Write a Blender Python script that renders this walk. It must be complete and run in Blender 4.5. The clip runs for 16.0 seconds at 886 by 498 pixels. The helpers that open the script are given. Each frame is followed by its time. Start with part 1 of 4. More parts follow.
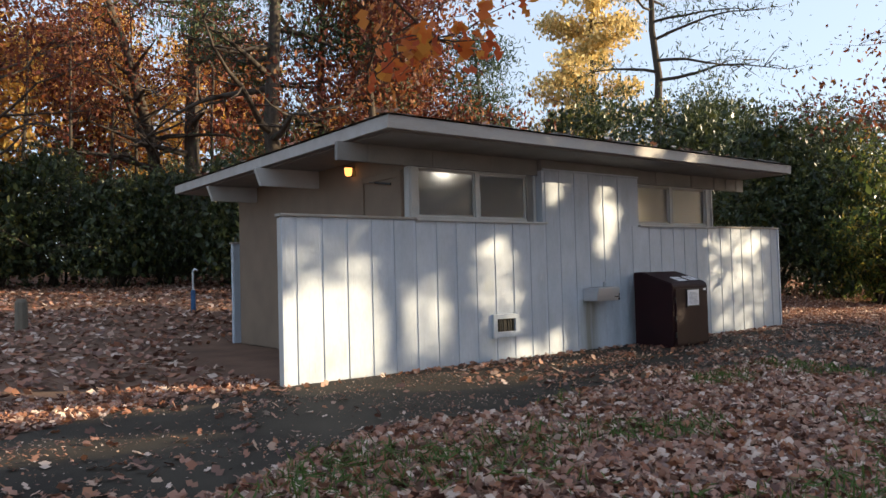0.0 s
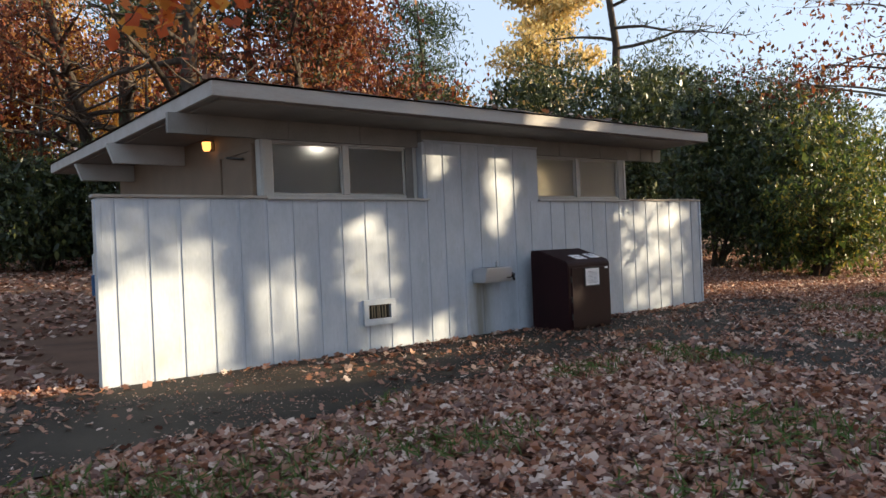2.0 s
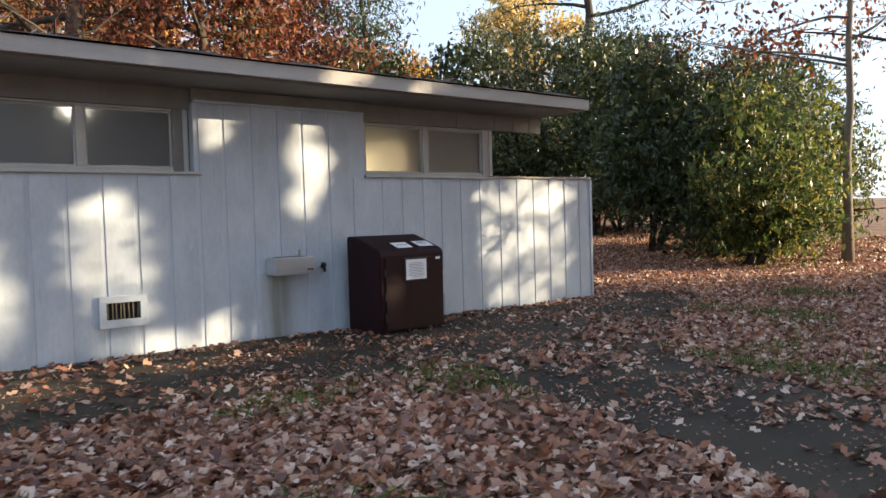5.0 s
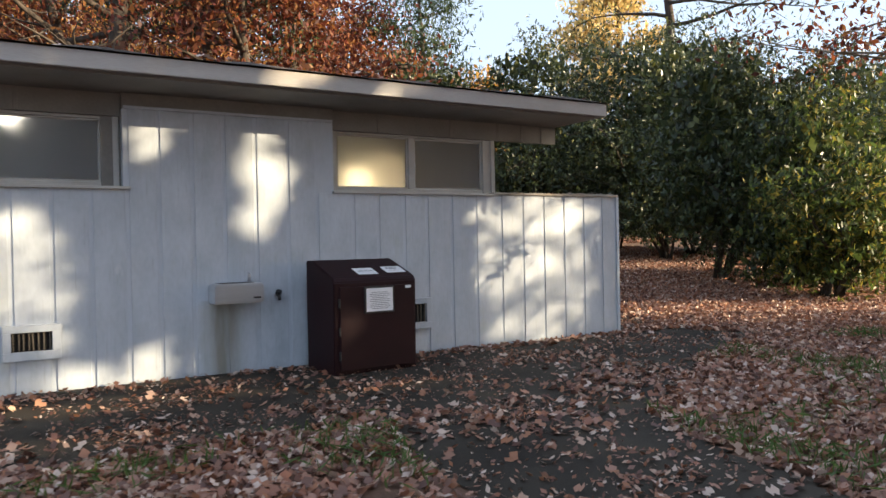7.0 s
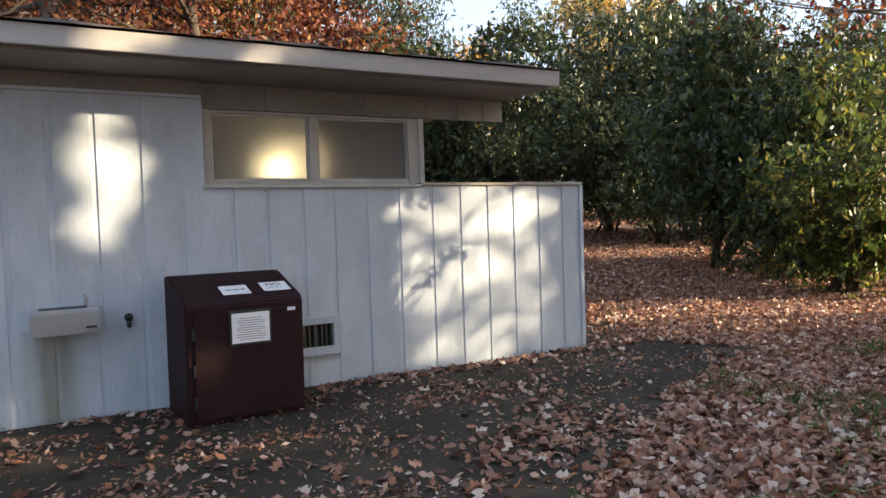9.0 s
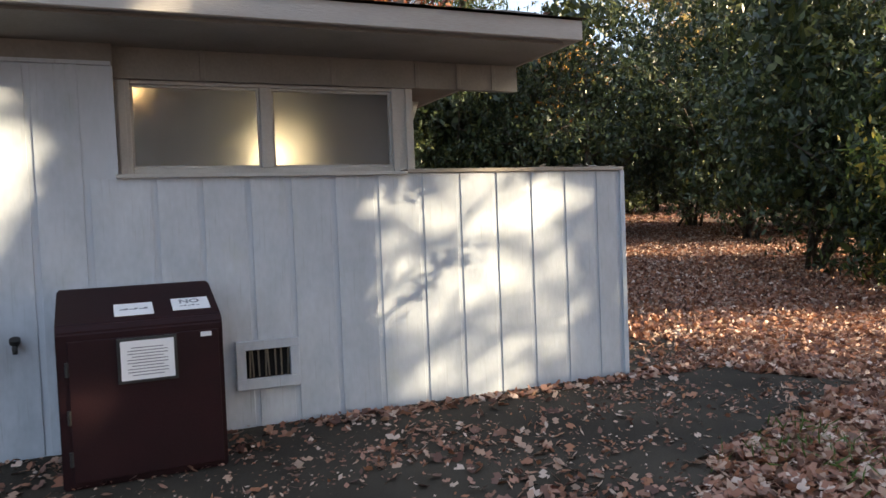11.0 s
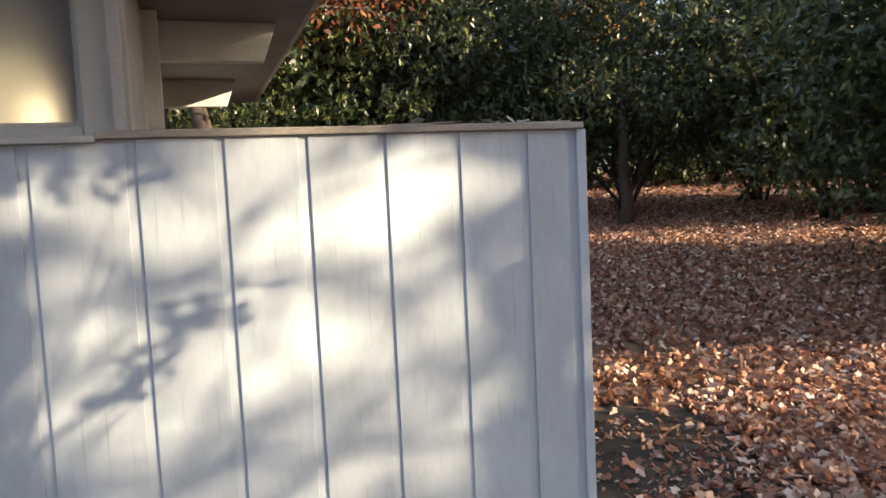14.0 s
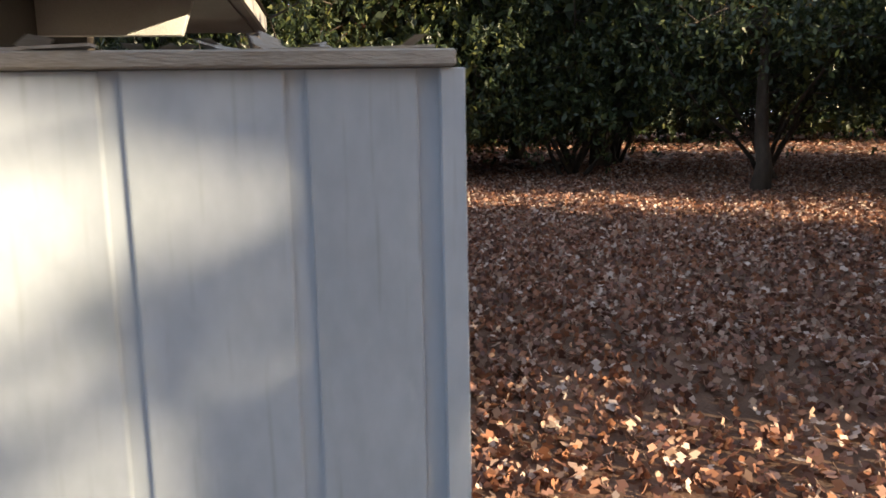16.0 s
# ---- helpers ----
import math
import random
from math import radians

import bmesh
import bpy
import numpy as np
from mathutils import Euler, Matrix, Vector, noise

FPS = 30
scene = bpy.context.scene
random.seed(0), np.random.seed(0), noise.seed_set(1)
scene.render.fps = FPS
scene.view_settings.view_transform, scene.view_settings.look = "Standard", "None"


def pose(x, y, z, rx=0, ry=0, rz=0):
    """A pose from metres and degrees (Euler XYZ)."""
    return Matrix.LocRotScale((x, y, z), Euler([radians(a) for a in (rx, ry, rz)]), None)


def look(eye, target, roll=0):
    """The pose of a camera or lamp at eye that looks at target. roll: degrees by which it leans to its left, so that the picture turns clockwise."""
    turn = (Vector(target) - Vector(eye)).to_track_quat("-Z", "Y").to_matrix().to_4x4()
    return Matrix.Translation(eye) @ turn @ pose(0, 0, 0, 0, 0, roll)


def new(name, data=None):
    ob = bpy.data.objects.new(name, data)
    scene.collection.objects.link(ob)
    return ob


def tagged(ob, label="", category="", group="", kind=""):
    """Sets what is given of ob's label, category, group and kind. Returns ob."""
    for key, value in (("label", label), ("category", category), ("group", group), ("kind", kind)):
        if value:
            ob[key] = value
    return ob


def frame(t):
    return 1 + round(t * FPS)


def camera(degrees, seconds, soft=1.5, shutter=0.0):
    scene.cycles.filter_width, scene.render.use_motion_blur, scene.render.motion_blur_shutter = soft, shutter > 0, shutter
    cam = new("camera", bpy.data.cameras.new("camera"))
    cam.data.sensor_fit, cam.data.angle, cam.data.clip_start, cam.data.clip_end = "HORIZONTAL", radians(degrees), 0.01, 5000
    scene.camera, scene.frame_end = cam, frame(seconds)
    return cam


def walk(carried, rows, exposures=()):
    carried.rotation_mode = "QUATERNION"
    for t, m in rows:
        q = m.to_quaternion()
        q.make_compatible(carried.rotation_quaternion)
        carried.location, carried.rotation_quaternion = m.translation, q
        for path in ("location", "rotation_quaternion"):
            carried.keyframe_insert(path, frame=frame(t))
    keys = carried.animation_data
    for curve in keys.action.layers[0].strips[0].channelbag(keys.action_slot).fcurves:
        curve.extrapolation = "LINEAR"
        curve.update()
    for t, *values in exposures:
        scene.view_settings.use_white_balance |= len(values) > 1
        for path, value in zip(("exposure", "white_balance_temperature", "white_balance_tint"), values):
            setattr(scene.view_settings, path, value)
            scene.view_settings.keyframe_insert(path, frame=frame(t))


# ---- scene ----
cam = camera(61.4, 16.0, shutter=0.3)
PATH = [
    (0, (-3.803, -8.166, 1.263), (-2.692, -6.703, 1.322), -1.5),
    (0.5, (-3.496, -8.245, 1.272), (-2.395, -6.774, 1.322), -2.3),
    (1, (-3.118, -8.292, 1.270), (-1.985, -6.846, 1.291), -2.1),
    (1.5, (-2.596, -8.288, 1.296), (-1.419, -6.878, 1.301), -2.2),
    (2, (-2.035, -8.369, 1.312), (-0.889, -6.933, 1.306), -2.5),
    (2.5, (-1.548, -8.424, 1.282), (-0.424, -6.972, 1.237), -2.7),
    (3, (-1.029, -8.490, 1.266), (0.065, -7.015, 1.190), -2.6),
    (3.5, (-0.474, -8.521, 1.289), (0.602, -7.033, 1.212), -1.6),
    (4, (0.108, -8.558, 1.311), (1.205, -7.085, 1.241), -1.9),
    (4.5, (0.642, -8.661, 1.350), (1.756, -7.201, 1.285), -1.2),
    (4.7, (0.902, -8.613, 1.352), (2.041, -7.172, 1.281), -1.7),
    (7, (3.226, -8.233, 1.368), (4.167, -6.656, 1.351), -1.1),
    (7.5, (3.755, -7.951, 1.418), (4.779, -6.425, 1.406), -0.9),
    (8, (4.226, -7.691, 1.489), (5.244, -6.160, 1.479), -1.6),
    (8.5, (4.642, -7.418, 1.569), (5.605, -5.854, 1.532), -1.5),
    (9, (5.074, -7.142, 1.606), (5.991, -5.551, 1.535), -1.8),
    (11.5, (7.029, -5.627, 1.591), (7.729, -3.930, 1.515), -2.3),
    (12, (7.402, -5.138, 1.599), (8.135, -3.456, 1.508), -3.5),
    (12.5, (7.871, -4.717, 1.596), (8.694, -3.081, 1.453), -3.2),
    (13, (8.306, -4.295, 1.597), (9.084, -2.638, 1.441), -2.4),
    (13.5, (8.819, -3.856, 1.634), (9.562, -2.182, 1.492), -2.2),
    (14, (9.301, -3.392, 1.717), (9.873, -1.652, 1.569), -2.7),
    (14.5, (9.740, -2.950, 1.815), (10.233, -1.191, 1.622), -3.2),
    (15, (10.177, -2.539, 1.860), (10.520, -0.750, 1.614), -2.3),
    (15.5, (10.561, -2.041, 1.856), (10.873, -0.249, 1.589), -0.9),
    (16, (10.947, -1.538, 1.849), (11.183, 0.263, 1.572), -1.2),
]
walk(cam, [(t, look(eye, target, roll)) for t, eye, target, roll in PATH], [(0, 1.38), (2.5, 1.36), (4.5, 1.68), (8, 1.7), (9, 1.85), (12.5, 1.95), (14.5, 1.75), (15.5, 1.58), (16, 1.64)])

# ---- light ----
SUN_AZ, SUN_EL = radians(127), radians(14.5)
to_sun = Vector((math.sin(SUN_AZ) * math.cos(SUN_EL), math.cos(SUN_AZ) * math.cos(SUN_EL), math.sin(SUN_EL)))
world = bpy.data.worlds.new("sky")
scene.world = world
world.use_nodes = True
wn = world.node_tree.nodes
sky = wn.new("ShaderNodeTexSky")
sky.sky_type, sky.sun_disc, sky.sun_elevation, sky.sun_rotation = "NISHITA", False, SUN_EL, SUN_AZ
sky.air_density, sky.dust_density = 1.0, 1.5
haze = wn.new("ShaderNodeMix")  # thin high cloud
haze.data_type = "RGBA"
haze.inputs["Factor"].default_value = 0.4
haze.inputs["B"].default_value = (8.5, 10.0, 12.6, 1)
world.node_tree.links.new(sky.outputs[0], haze.inputs["A"])
world.node_tree.links.new(haze.outputs["Result"], wn["Background"].inputs[0])
wn["Background"].inputs[1].default_value = 0.06
sun = new("sun", bpy.data.lights.new("sun", "SUN"))
sun.data.energy, sun.data.angle, sun.data.color = 5.0, radians(0.4), (1.0, 0.81, 0.54)
sun.matrix_world = look(to_sun * 60, (0, 0, 0))


# ---- materials ----
def mat(name, color, rough=0.7, color2=None, scale=4.0, fine=60.0, bump=0.15, metal=0.0, stretch=(1, 1, 1), spread=0.5, island=None, random_ob=0.0, spec=0.4):
    """Two scales of colour variation and a fine relief; island: colours that alternate from leaf to leaf."""
    m = bpy.data.materials.new(name)
    m.use_nodes = True
    n, k = m.node_tree.nodes, m.node_tree.links
    b = n["Principled BSDF"]
    b.inputs["Roughness"].default_value, b.inputs["Metallic"].default_value = rough, metal
    b.inputs["Specular IOR Level"].default_value = spec
    geo = n.new("ShaderNodeTexCoord")
    mp = n.new("ShaderNodeMapping")
    mp.inputs["Scale"].default_value = stretch
    k.new(geo.outputs["Object"], mp.inputs["Vector"])
    if island:
        g = n.new("ShaderNodeNewGeometry")
        ramp = n.new("ShaderNodeValToRGB")
        ramp.color_ramp.interpolation = "CONSTANT" if len(island) > 3 else "LINEAR"
        while len(ramp.color_ramp.elements) < len(island):
            ramp.color_ramp.elements.new(0.5)
        for i, c in enumerate(island):
            ramp.color_ramp.elements[i].position = i / len(island)
            ramp.color_ramp.elements[i].color = (*c, 1)
        k.new(g.outputs["Random Per Island"], ramp.inputs["Fac"])
        k.new(ramp.outputs["Color"], b.inputs["Base Color"])
        return m
    big, small = n.new("ShaderNodeTexNoise"), n.new("ShaderNodeTexNoise")
    big.inputs["Scale"].default_value, small.inputs["Scale"].default_value = scale, fine
    big.inputs["Detail"].default_value = small.inputs["Detail"].default_value = 6
    for t in (big, small):
        k.new(mp.outputs["Vector"], t.inputs["Vector"])
    mix = n.new("ShaderNodeMix")
    mix.data_type = "RGBA"
    mix.inputs["A"].default_value, mix.inputs["B"].default_value = (*color, 1), (*(color2 or [c * 0.6 for c in color]), 1)
    add = n.new("ShaderNodeMath")
    add.operation = "MULTIPLY_ADD"
    k.new(small.outputs["Fac"], add.inputs[0])
    add.inputs[1].default_value = 0.5
    k.new(big.outputs["Fac"], add.inputs[2])
    rng = n.new("ShaderNodeMapRange")
    rng.inputs["From Min"].default_value, rng.inputs["From Max"].default_value = 0.75 - spread / 2, 0.75 + spread / 2
    k.new(add.outputs[0], rng.inputs["Value"])
    k.new(rng.outputs[0], mix.inputs["Factor"])
    out = mix.outputs["Result"]
    if random_ob:
        oi = n.new("ShaderNodeObjectInfo")
        hsv = n.new("ShaderNodeHueSaturation")
        r2 = n.new("ShaderNodeMapRange")
        r2.inputs["To Min"].default_value, r2.inputs["To Max"].default_value = 1 - random_ob, 1 + random_ob
        k.new(oi.outputs["Random"], r2.inputs["Value"])
        k.new(r2.outputs[0], hsv.inputs["Value"])
        k.new(out, hsv.inputs["Color"])
        out = hsv.outputs["Color"]
    k.new(out, b.inputs["Base Color"])
    if bump:
        bp = n.new("ShaderNodeBump")
        bp.inputs["Strength"].default_value, bp.inputs["Distance"].default_value = bump, 0.01
        k.new(small.outputs["Fac"], bp.inputs["Height"])
        k.new(bp.outputs["Normal"], b.inputs["Normal"])
    return m


def leaf_mat(name, colors, glow=0.35, rough=0.6):
    """Leaves that let some light through."""
    m = mat(name, colors[0], rough, island=colors)
    n, k = m.node_tree.nodes, m.node_tree.links
    b = n["Principled BSDF"]
    tr, mx = n.new("ShaderNodeBsdfTranslucent"), n.new("ShaderNodeMixShader")
    src = b.inputs["Base Color"].links[0].from_socket
    k.new(src, tr.inputs["Color"])
    mx.inputs[0].default_value = glow
    k.new(b.outputs[0], mx.inputs[1])
    k.new(tr.outputs[0], mx.inputs[2])
    k.new(mx.outputs[0], n["Material Output"].inputs["Surface"])
    return m


def lamp_mat(name, color, power):
    m = bpy.data.materials.new(name)
    m.use_nodes = True
    b = m.node_tree.nodes["Principled BSDF"]
    b.inputs["Base Color"].default_value = b.inputs["Emission Color"].default_value = (*color, 1)
    b.inputs["Emission Strength"].default_value = power
    return m


def glass_mat(name):
    m = bpy.data.materials.new(name)
    m.use_nodes = True
    n, k = m.node_tree.nodes, m.node_tree.links
    b = n["Principled BSDF"]
    b.inputs["Base Color"].default_value = (0.46, 0.5, 0.54, 1)
    b.inputs["Transmission Weight"].default_value = 0.85
    b.inputs["Roughness"].default_value = 0.28
    tex, bp = n.new("ShaderNodeTexNoise"), n.new("ShaderNodeBump")
    tex.inputs["Scale"].default_value = 70
    bp.inputs["Strength"].default_value = 0.25
    k.new(tex.outputs["Fac"], bp.inputs["Height"])
    k.new(bp.outputs["Normal"], b.inputs["Normal"])
    return m


PAINT = mat("grey_blue_paint", (0.5, 0.55, 0.615), 0.6, (0.41, 0.45, 0.5), 1.6, 22, 0.12, stretch=(2, 2, 0.6), spread=0.7)
BATTEN = mat("board_paint", (0.515, 0.56, 0.62), 0.6, (0.355, 0.395, 0.445), 2.0, 14, 0.1, stretch=(1.9, 1.9, 0.95), random_ob=0.05, spread=0.68)
TRIM = mat("trim_paint", (0.5, 0.5, 0.48), 0.6, (0.38, 0.37, 0.35), 2.5, 50, 0.3, spread=0.6)
CAP = mat("weathered_cap", (0.42, 0.39, 0.35), 0.75, (0.24, 0.2, 0.16), 3.0, 60, 0.5, stretch=(0.6, 3, 3), spread=0.5)
FASCIA = mat("fascia_paint", (0.44, 0.42, 0.4), 0.65, (0.34, 0.31, 0.28), 1.5, 40, 0.3, stretch=(0.4, 3, 3), spread=0.5)
# grey paint darkened to carry the shade under the eave
SOFFIT_SHADE = mat("soffit_shade_paint", (0.25, 0.24, 0.225), 0.7, (0.18, 0.172, 0.16), 2, 40, 0.2)
# tan darkened in the paint for the shade under the roof
SHADED_TAN = mat("shaded_tan_paint", (0.22, 0.16, 0.11), 0.7, (0.17, 0.12, 0.085), 2, 40, 0.2)
ROOFING = mat("roofing", (0.09, 0.065, 0.05), 0.95, (0.04, 0.03, 0.025), 3, 90, 0.8)
MAROON = mat("maroon_paint", (0.021, 0.0045, 0.0065), 0.6, (0.012, 0.0035, 0.005), 3, 60, 0.15, spread=0.6, spec=0.2)
STEEL = mat("brushed_steel", (0.6, 0.61, 0.63), 0.4, (0.5, 0.51, 0.53), 3, 120, 0.05, metal=0.55, stretch=(0.3, 1, 4))
DARK = mat("dark_metal", (0.05, 0.05, 0.05), 0.5, (0.03, 0.03, 0.03), 5, 80, 0.1, metal=0.5)
# near black, for the shade inside the vent openings
VOID = mat("vent_shade", (0.008, 0.008, 0.008), 0.95, (0.004, 0.004, 0.004), 5, 80, 0.1)
PAPER = mat("paper", (0.78, 0.78, 0.8), 0.7, (0.7, 0.7, 0.72), 6, 90, 0.05)
INK = mat("ink", (0.25, 0.25, 0.28), 0.8, (0.2, 0.2, 0.22), 6, 90, 0)
ASPHALT = mat("asphalt", (0.062, 0.052, 0.04), 0.8, (0.026, 0.022, 0.018), 0.9, 110, 0.5, spread=0.45, spec=0.12)
SOIL = mat("soil_and_leaf_mould", (0.2, 0.11, 0.07), 0.95, (0.08, 0.045, 0.028), 1.1, 45, 0.9, spread=0.5)
BARK = mat("bark", (0.085, 0.065, 0.05), 0.95, (0.035, 0.027, 0.02), 3, 28, 1.0, stretch=(3, 3, 0.5), spread=0.5)
PALE_BARK = mat("pale_bark", (0.24, 0.2, 0.15), 0.95, (0.11, 0.09, 0.07), 3, 28, 0.9, stretch=(3, 3, 0.5), spread=0.5)


def stained(m, x, half, top, color):
    """A run-off stain below a fitting: a streak of its own, broken by noise."""
    n, k = m.node_tree.nodes, m.node_tree.links
    b = n["Principled BSDF"]
    src = b.inputs["Base Color"].links[0].from_socket
    tc, sep, tex = n.new("ShaderNodeTexCoord"), n.new("ShaderNodeSeparateXYZ"), n.new("ShaderNodeTexNoise")
    k.new(tc.outputs["Object"], sep.inputs[0])
    mp = n.new("ShaderNodeMapping")
    mp.inputs["Scale"].default_value = (9, 9, 1.2)
    k.new(tc.outputs["Object"], mp.inputs["Vector"])
    k.new(mp.outputs["Vector"], tex.inputs["Vector"])
    tex.inputs["Scale"].default_value = 1.0

    def node(op, a, c, d=None):
        q = n.new("ShaderNodeMath")
        q.operation = op
        for i, v in enumerate((a, c, d)):
            if v is None:
                continue
            if isinstance(v, (int, float)):
                q.inputs[i].default_value = v
            else:
                k.new(v, q.inputs[i])
        return q.outputs[0]
    off = node("ABSOLUTE", node("SUBTRACT", sep.outputs["X"], x), 0)
    side = node("SUBTRACT", 1.0, node("DIVIDE", off, half))
    below = node("LESS_THAN", sep.outputs["Z"], top)
    f = node("MULTIPLY", node("MAXIMUM", side, 0.0), node("MULTIPLY", below, node("MULTIPLY", tex.outputs["Fac"], 1.7)))
    mix = n.new("ShaderNodeMix")
    mix.data_type = "RGBA"
    mix.inputs["B"].default_value = (*color, 1)
    k.new(node("MINIMUM", f, 0.85), mix.inputs["Factor"])
    k.new(src, mix.inputs["A"])
    k.new(mix.outputs["Result"], b.inputs["Base Color"])


for m in (PAINT, BATTEN):
    stained(m, 5.33, 0.27, 0.78, (0.2, 0.19, 0.15))


def weathered(m):
    """Fine upright cracks in the paint and greenish stains along the foot of the boards."""
    n, k = m.node_tree.nodes, m.node_tree.links
    b = n["Principled BSDF"]
    tc = n.new("ShaderNodeTexCoord")
    for scale, lo, hi, color, most in (((55, 55, 2.2), 0.6, 0.72, (0.25, 0.26, 0.27), 0.4), ((2.6, 2.6, 1.6), 0.6, 0.8, (0.34, 0.36, 0.3), 0.45), ((9, 9, 4), 0.66, 0.74, (0.6, 0.62, 0.64), 0.4)):
        src = b.inputs["Base Color"].links[0].from_socket
        mp, tex, ramp, mix = n.new("ShaderNodeMapping"), n.new("ShaderNodeTexNoise"), n.new("ShaderNodeMapRange"), n.new("ShaderNodeMix")
        mp.inputs["Scale"].default_value = scale
        tex.inputs["Scale"].default_value, tex.inputs["Detail"].default_value = 1.0, 5
        k.new(tc.outputs["Object"], mp.inputs["Vector"])
        k.new(mp.outputs["Vector"], tex.inputs["Vector"])
        ramp.inputs["From Min"].default_value, ramp.inputs["From Max"].default_value, ramp.inputs["To Max"].default_value = lo, hi, most
        k.new(tex.outputs["Fac"], ramp.inputs["Value"])
        mix.data_type = "RGBA"
        mix.inputs["B"].default_value = (*color, 1)
        k.new(ramp.outputs[0], mix.inputs["Factor"])
        k.new(src, mix.inputs["A"])
        k.new(mix.outputs["Result"], b.inputs["Base Color"])


weathered(BATTEN)
GLASS = glass_mat("frosted_glass")
# dimness of the rooms and recess put into a near-black paint
DIM_INSIDE = mat("dimmed_inside_paint", (0.1, 0.095, 0.09), 0.7, (0.07, 0.065, 0.06), 2, 30, 0.1)
WARM = lamp_mat("warm_lamp", (1.0, 0.42, 0.1), 1.0)
AMBER = lamp_mat("amber_bulb", (1.0, 0.55, 0.2), 7.0)
BULB = lamp_mat("bulb", (1.0, 0.85, 0.65), 6.0)
PANE_GLOW = lamp_mat("pane_glow", (1.0, 0.72, 0.36), 8.0)
LITTER = leaf_mat("fallen_leaves", [(0.26, 0.13, 0.085), (0.38, 0.2, 0.14), (0.12, 0.055, 0.04), (0.46, 0.3, 0.22), (0.3, 0.13, 0.08), (0.19, 0.1, 0.075), (0.6, 0.46, 0.38), (0.34, 0.15, 0.08)], 0.2, 0.5)
GRASS = leaf_mat("grass", [(0.05, 0.1, 0.02), (0.09, 0.14, 0.03), (0.07, 0.12, 0.025)], 0.3)
LAUREL = leaf_mat("laurel_leaves", [(0.038, 0.056, 0.024), (0.06, 0.08, 0.029), (0.045, 0.063, 0.03), (0.11, 0.12, 0.036), (0.03, 0.042, 0.022)], 0.25, 0.36)
# brighter, yellower copy of the laurel leaves: sunlight put into the colour
LAUREL_SUNLIT = leaf_mat("sunlit_laurel_leaves", [(0.065, 0.1, 0.025), (0.12, 0.15, 0.03), (0.045, 0.07, 0.02), (0.24, 0.2, 0.04), (0.035, 0.052, 0.018)], 0.5, 0.45)
RUST = leaf_mat("rust_leaves", [(0.15, 0.035, 0.02), (0.095, 0.026, 0.016), (0.21, 0.065, 0.025), (0.075, 0.024, 0.018), (0.26, 0.11, 0.035)], 0.45)
GOLD = leaf_mat("gold_leaves", [(0.55, 0.3, 0.06), (0.45, 0.22, 0.04), (0.62, 0.4, 0.1), (0.35, 0.16, 0.04), (0.5, 0.34, 0.1)], 0.62)
PALE_GOLD = leaf_mat("pale_gold_needles", [(0.62, 0.45, 0.18), (0.5, 0.36, 0.13), (0.68, 0.54, 0.26), (0.36, 0.3, 0.12)], 0.5)
ORANGE = leaf_mat("orange_leaves", [(0.6, 0.16, 0.03), (0.5, 0.1, 0.03), (0.65, 0.28, 0.05), (0.55, 0.2, 0.04)], 0.6)
NEEDLE = leaf_mat("pine_needles", [(0.03, 0.055, 0.025), (0.045, 0.075, 0.03), (0.025, 0.045, 0.025), (0.06, 0.08, 0.03)], 0.25)
BLUE = mat("blue_paint", (0.03, 0.1, 0.22), 0.5, (0.02, 0.06, 0.14), 5, 60, 0.1)
WOOD = mat("grey_wood", (0.2, 0.17, 0.13), 0.85, (0.1, 0.085, 0.065), 4, 50, 0.5, stretch=(3, 3, 0.4))


rng = np.random.default_rng(7)


# ---- mesh helpers ----
def box(bm, x0, x1, y0, y1, z0, z1, bevel=0.0):
    vs = [bm.verts.new((x, y, z)) for x in (x0, x1) for y in (y0, y1) for z in (z0, z1)]
    fs = [bm.faces.new([vs[i] for i in q]) for q in ((0, 1, 3, 2), (4, 6, 7, 5), (0, 4, 5, 1), (2, 3, 7, 6), (0, 2, 6, 4), (1, 5, 7, 3))]
    if bevel:
        bmesh.ops.bevel(bm, geom=list({e for f in fs for e in f.edges}), offset=bevel, segments=1, affect="EDGES")
    return bm


def boxes(*bs, bevel=0.0):
    bm = bmesh.new()
    for b in bs:
        box(bm, *b, bevel=bevel)
    return bm


def tube(bm, points, radii, sides=8):
    rings = []
    for i, p in enumerate(points):
        p = Vector(p)
        d = (Vector(points[min(i + 1, len(points) - 1)]) - Vector(points[max(i - 1, 0)])).normalized()
        u = d.cross(Vector((0.31, 0.95, 0.05))).normalized()
        w = d.cross(u)
        rings.append([bm.verts.new(p + radii[i] * (math.cos(a) * u + math.sin(a) * w)) for a in (2 * math.pi * k / sides for k in range(sides))])
    for r, q in zip(rings, rings[1:]):
        for k in range(sides):
            bm.faces.new((r[k], r[(k + 1) % sides], q[(k + 1) % sides], q[k]))
    bm.faces.new(rings[0][::-1])
    bm.faces.new(rings[-1])
    return bm


def part(name, bm, material, parent=None, label="", smooth=False):
    me = bpy.data.meshes.new(name)
    bmesh.ops.recalc_face_normals(bm, faces=bm.faces)
    bm.to_mesh(me)
    bm.free()
    me.materials.append(material)
    if smooth:
        for p in me.polygons:
            p.use_smooth = True
    ob = new(name, me)
    ob.parent = parent
    return tagged(ob, label)


def shared(name, me, parent, place):
    """One more piece on a mesh that others use too."""
    ob = new(name, me)
    ob.parent = parent
    ob.location = place
    return ob


def empty(name, label, category, group="", kind="", at=(0, 0, 0)):
    ob = new(name)
    ob.location = at
    return tagged(ob, label, category, group, kind)


# ---- ground ----
def soft(v):
    return math.log1p(math.exp(min(v, 30))) if v < 30 else v


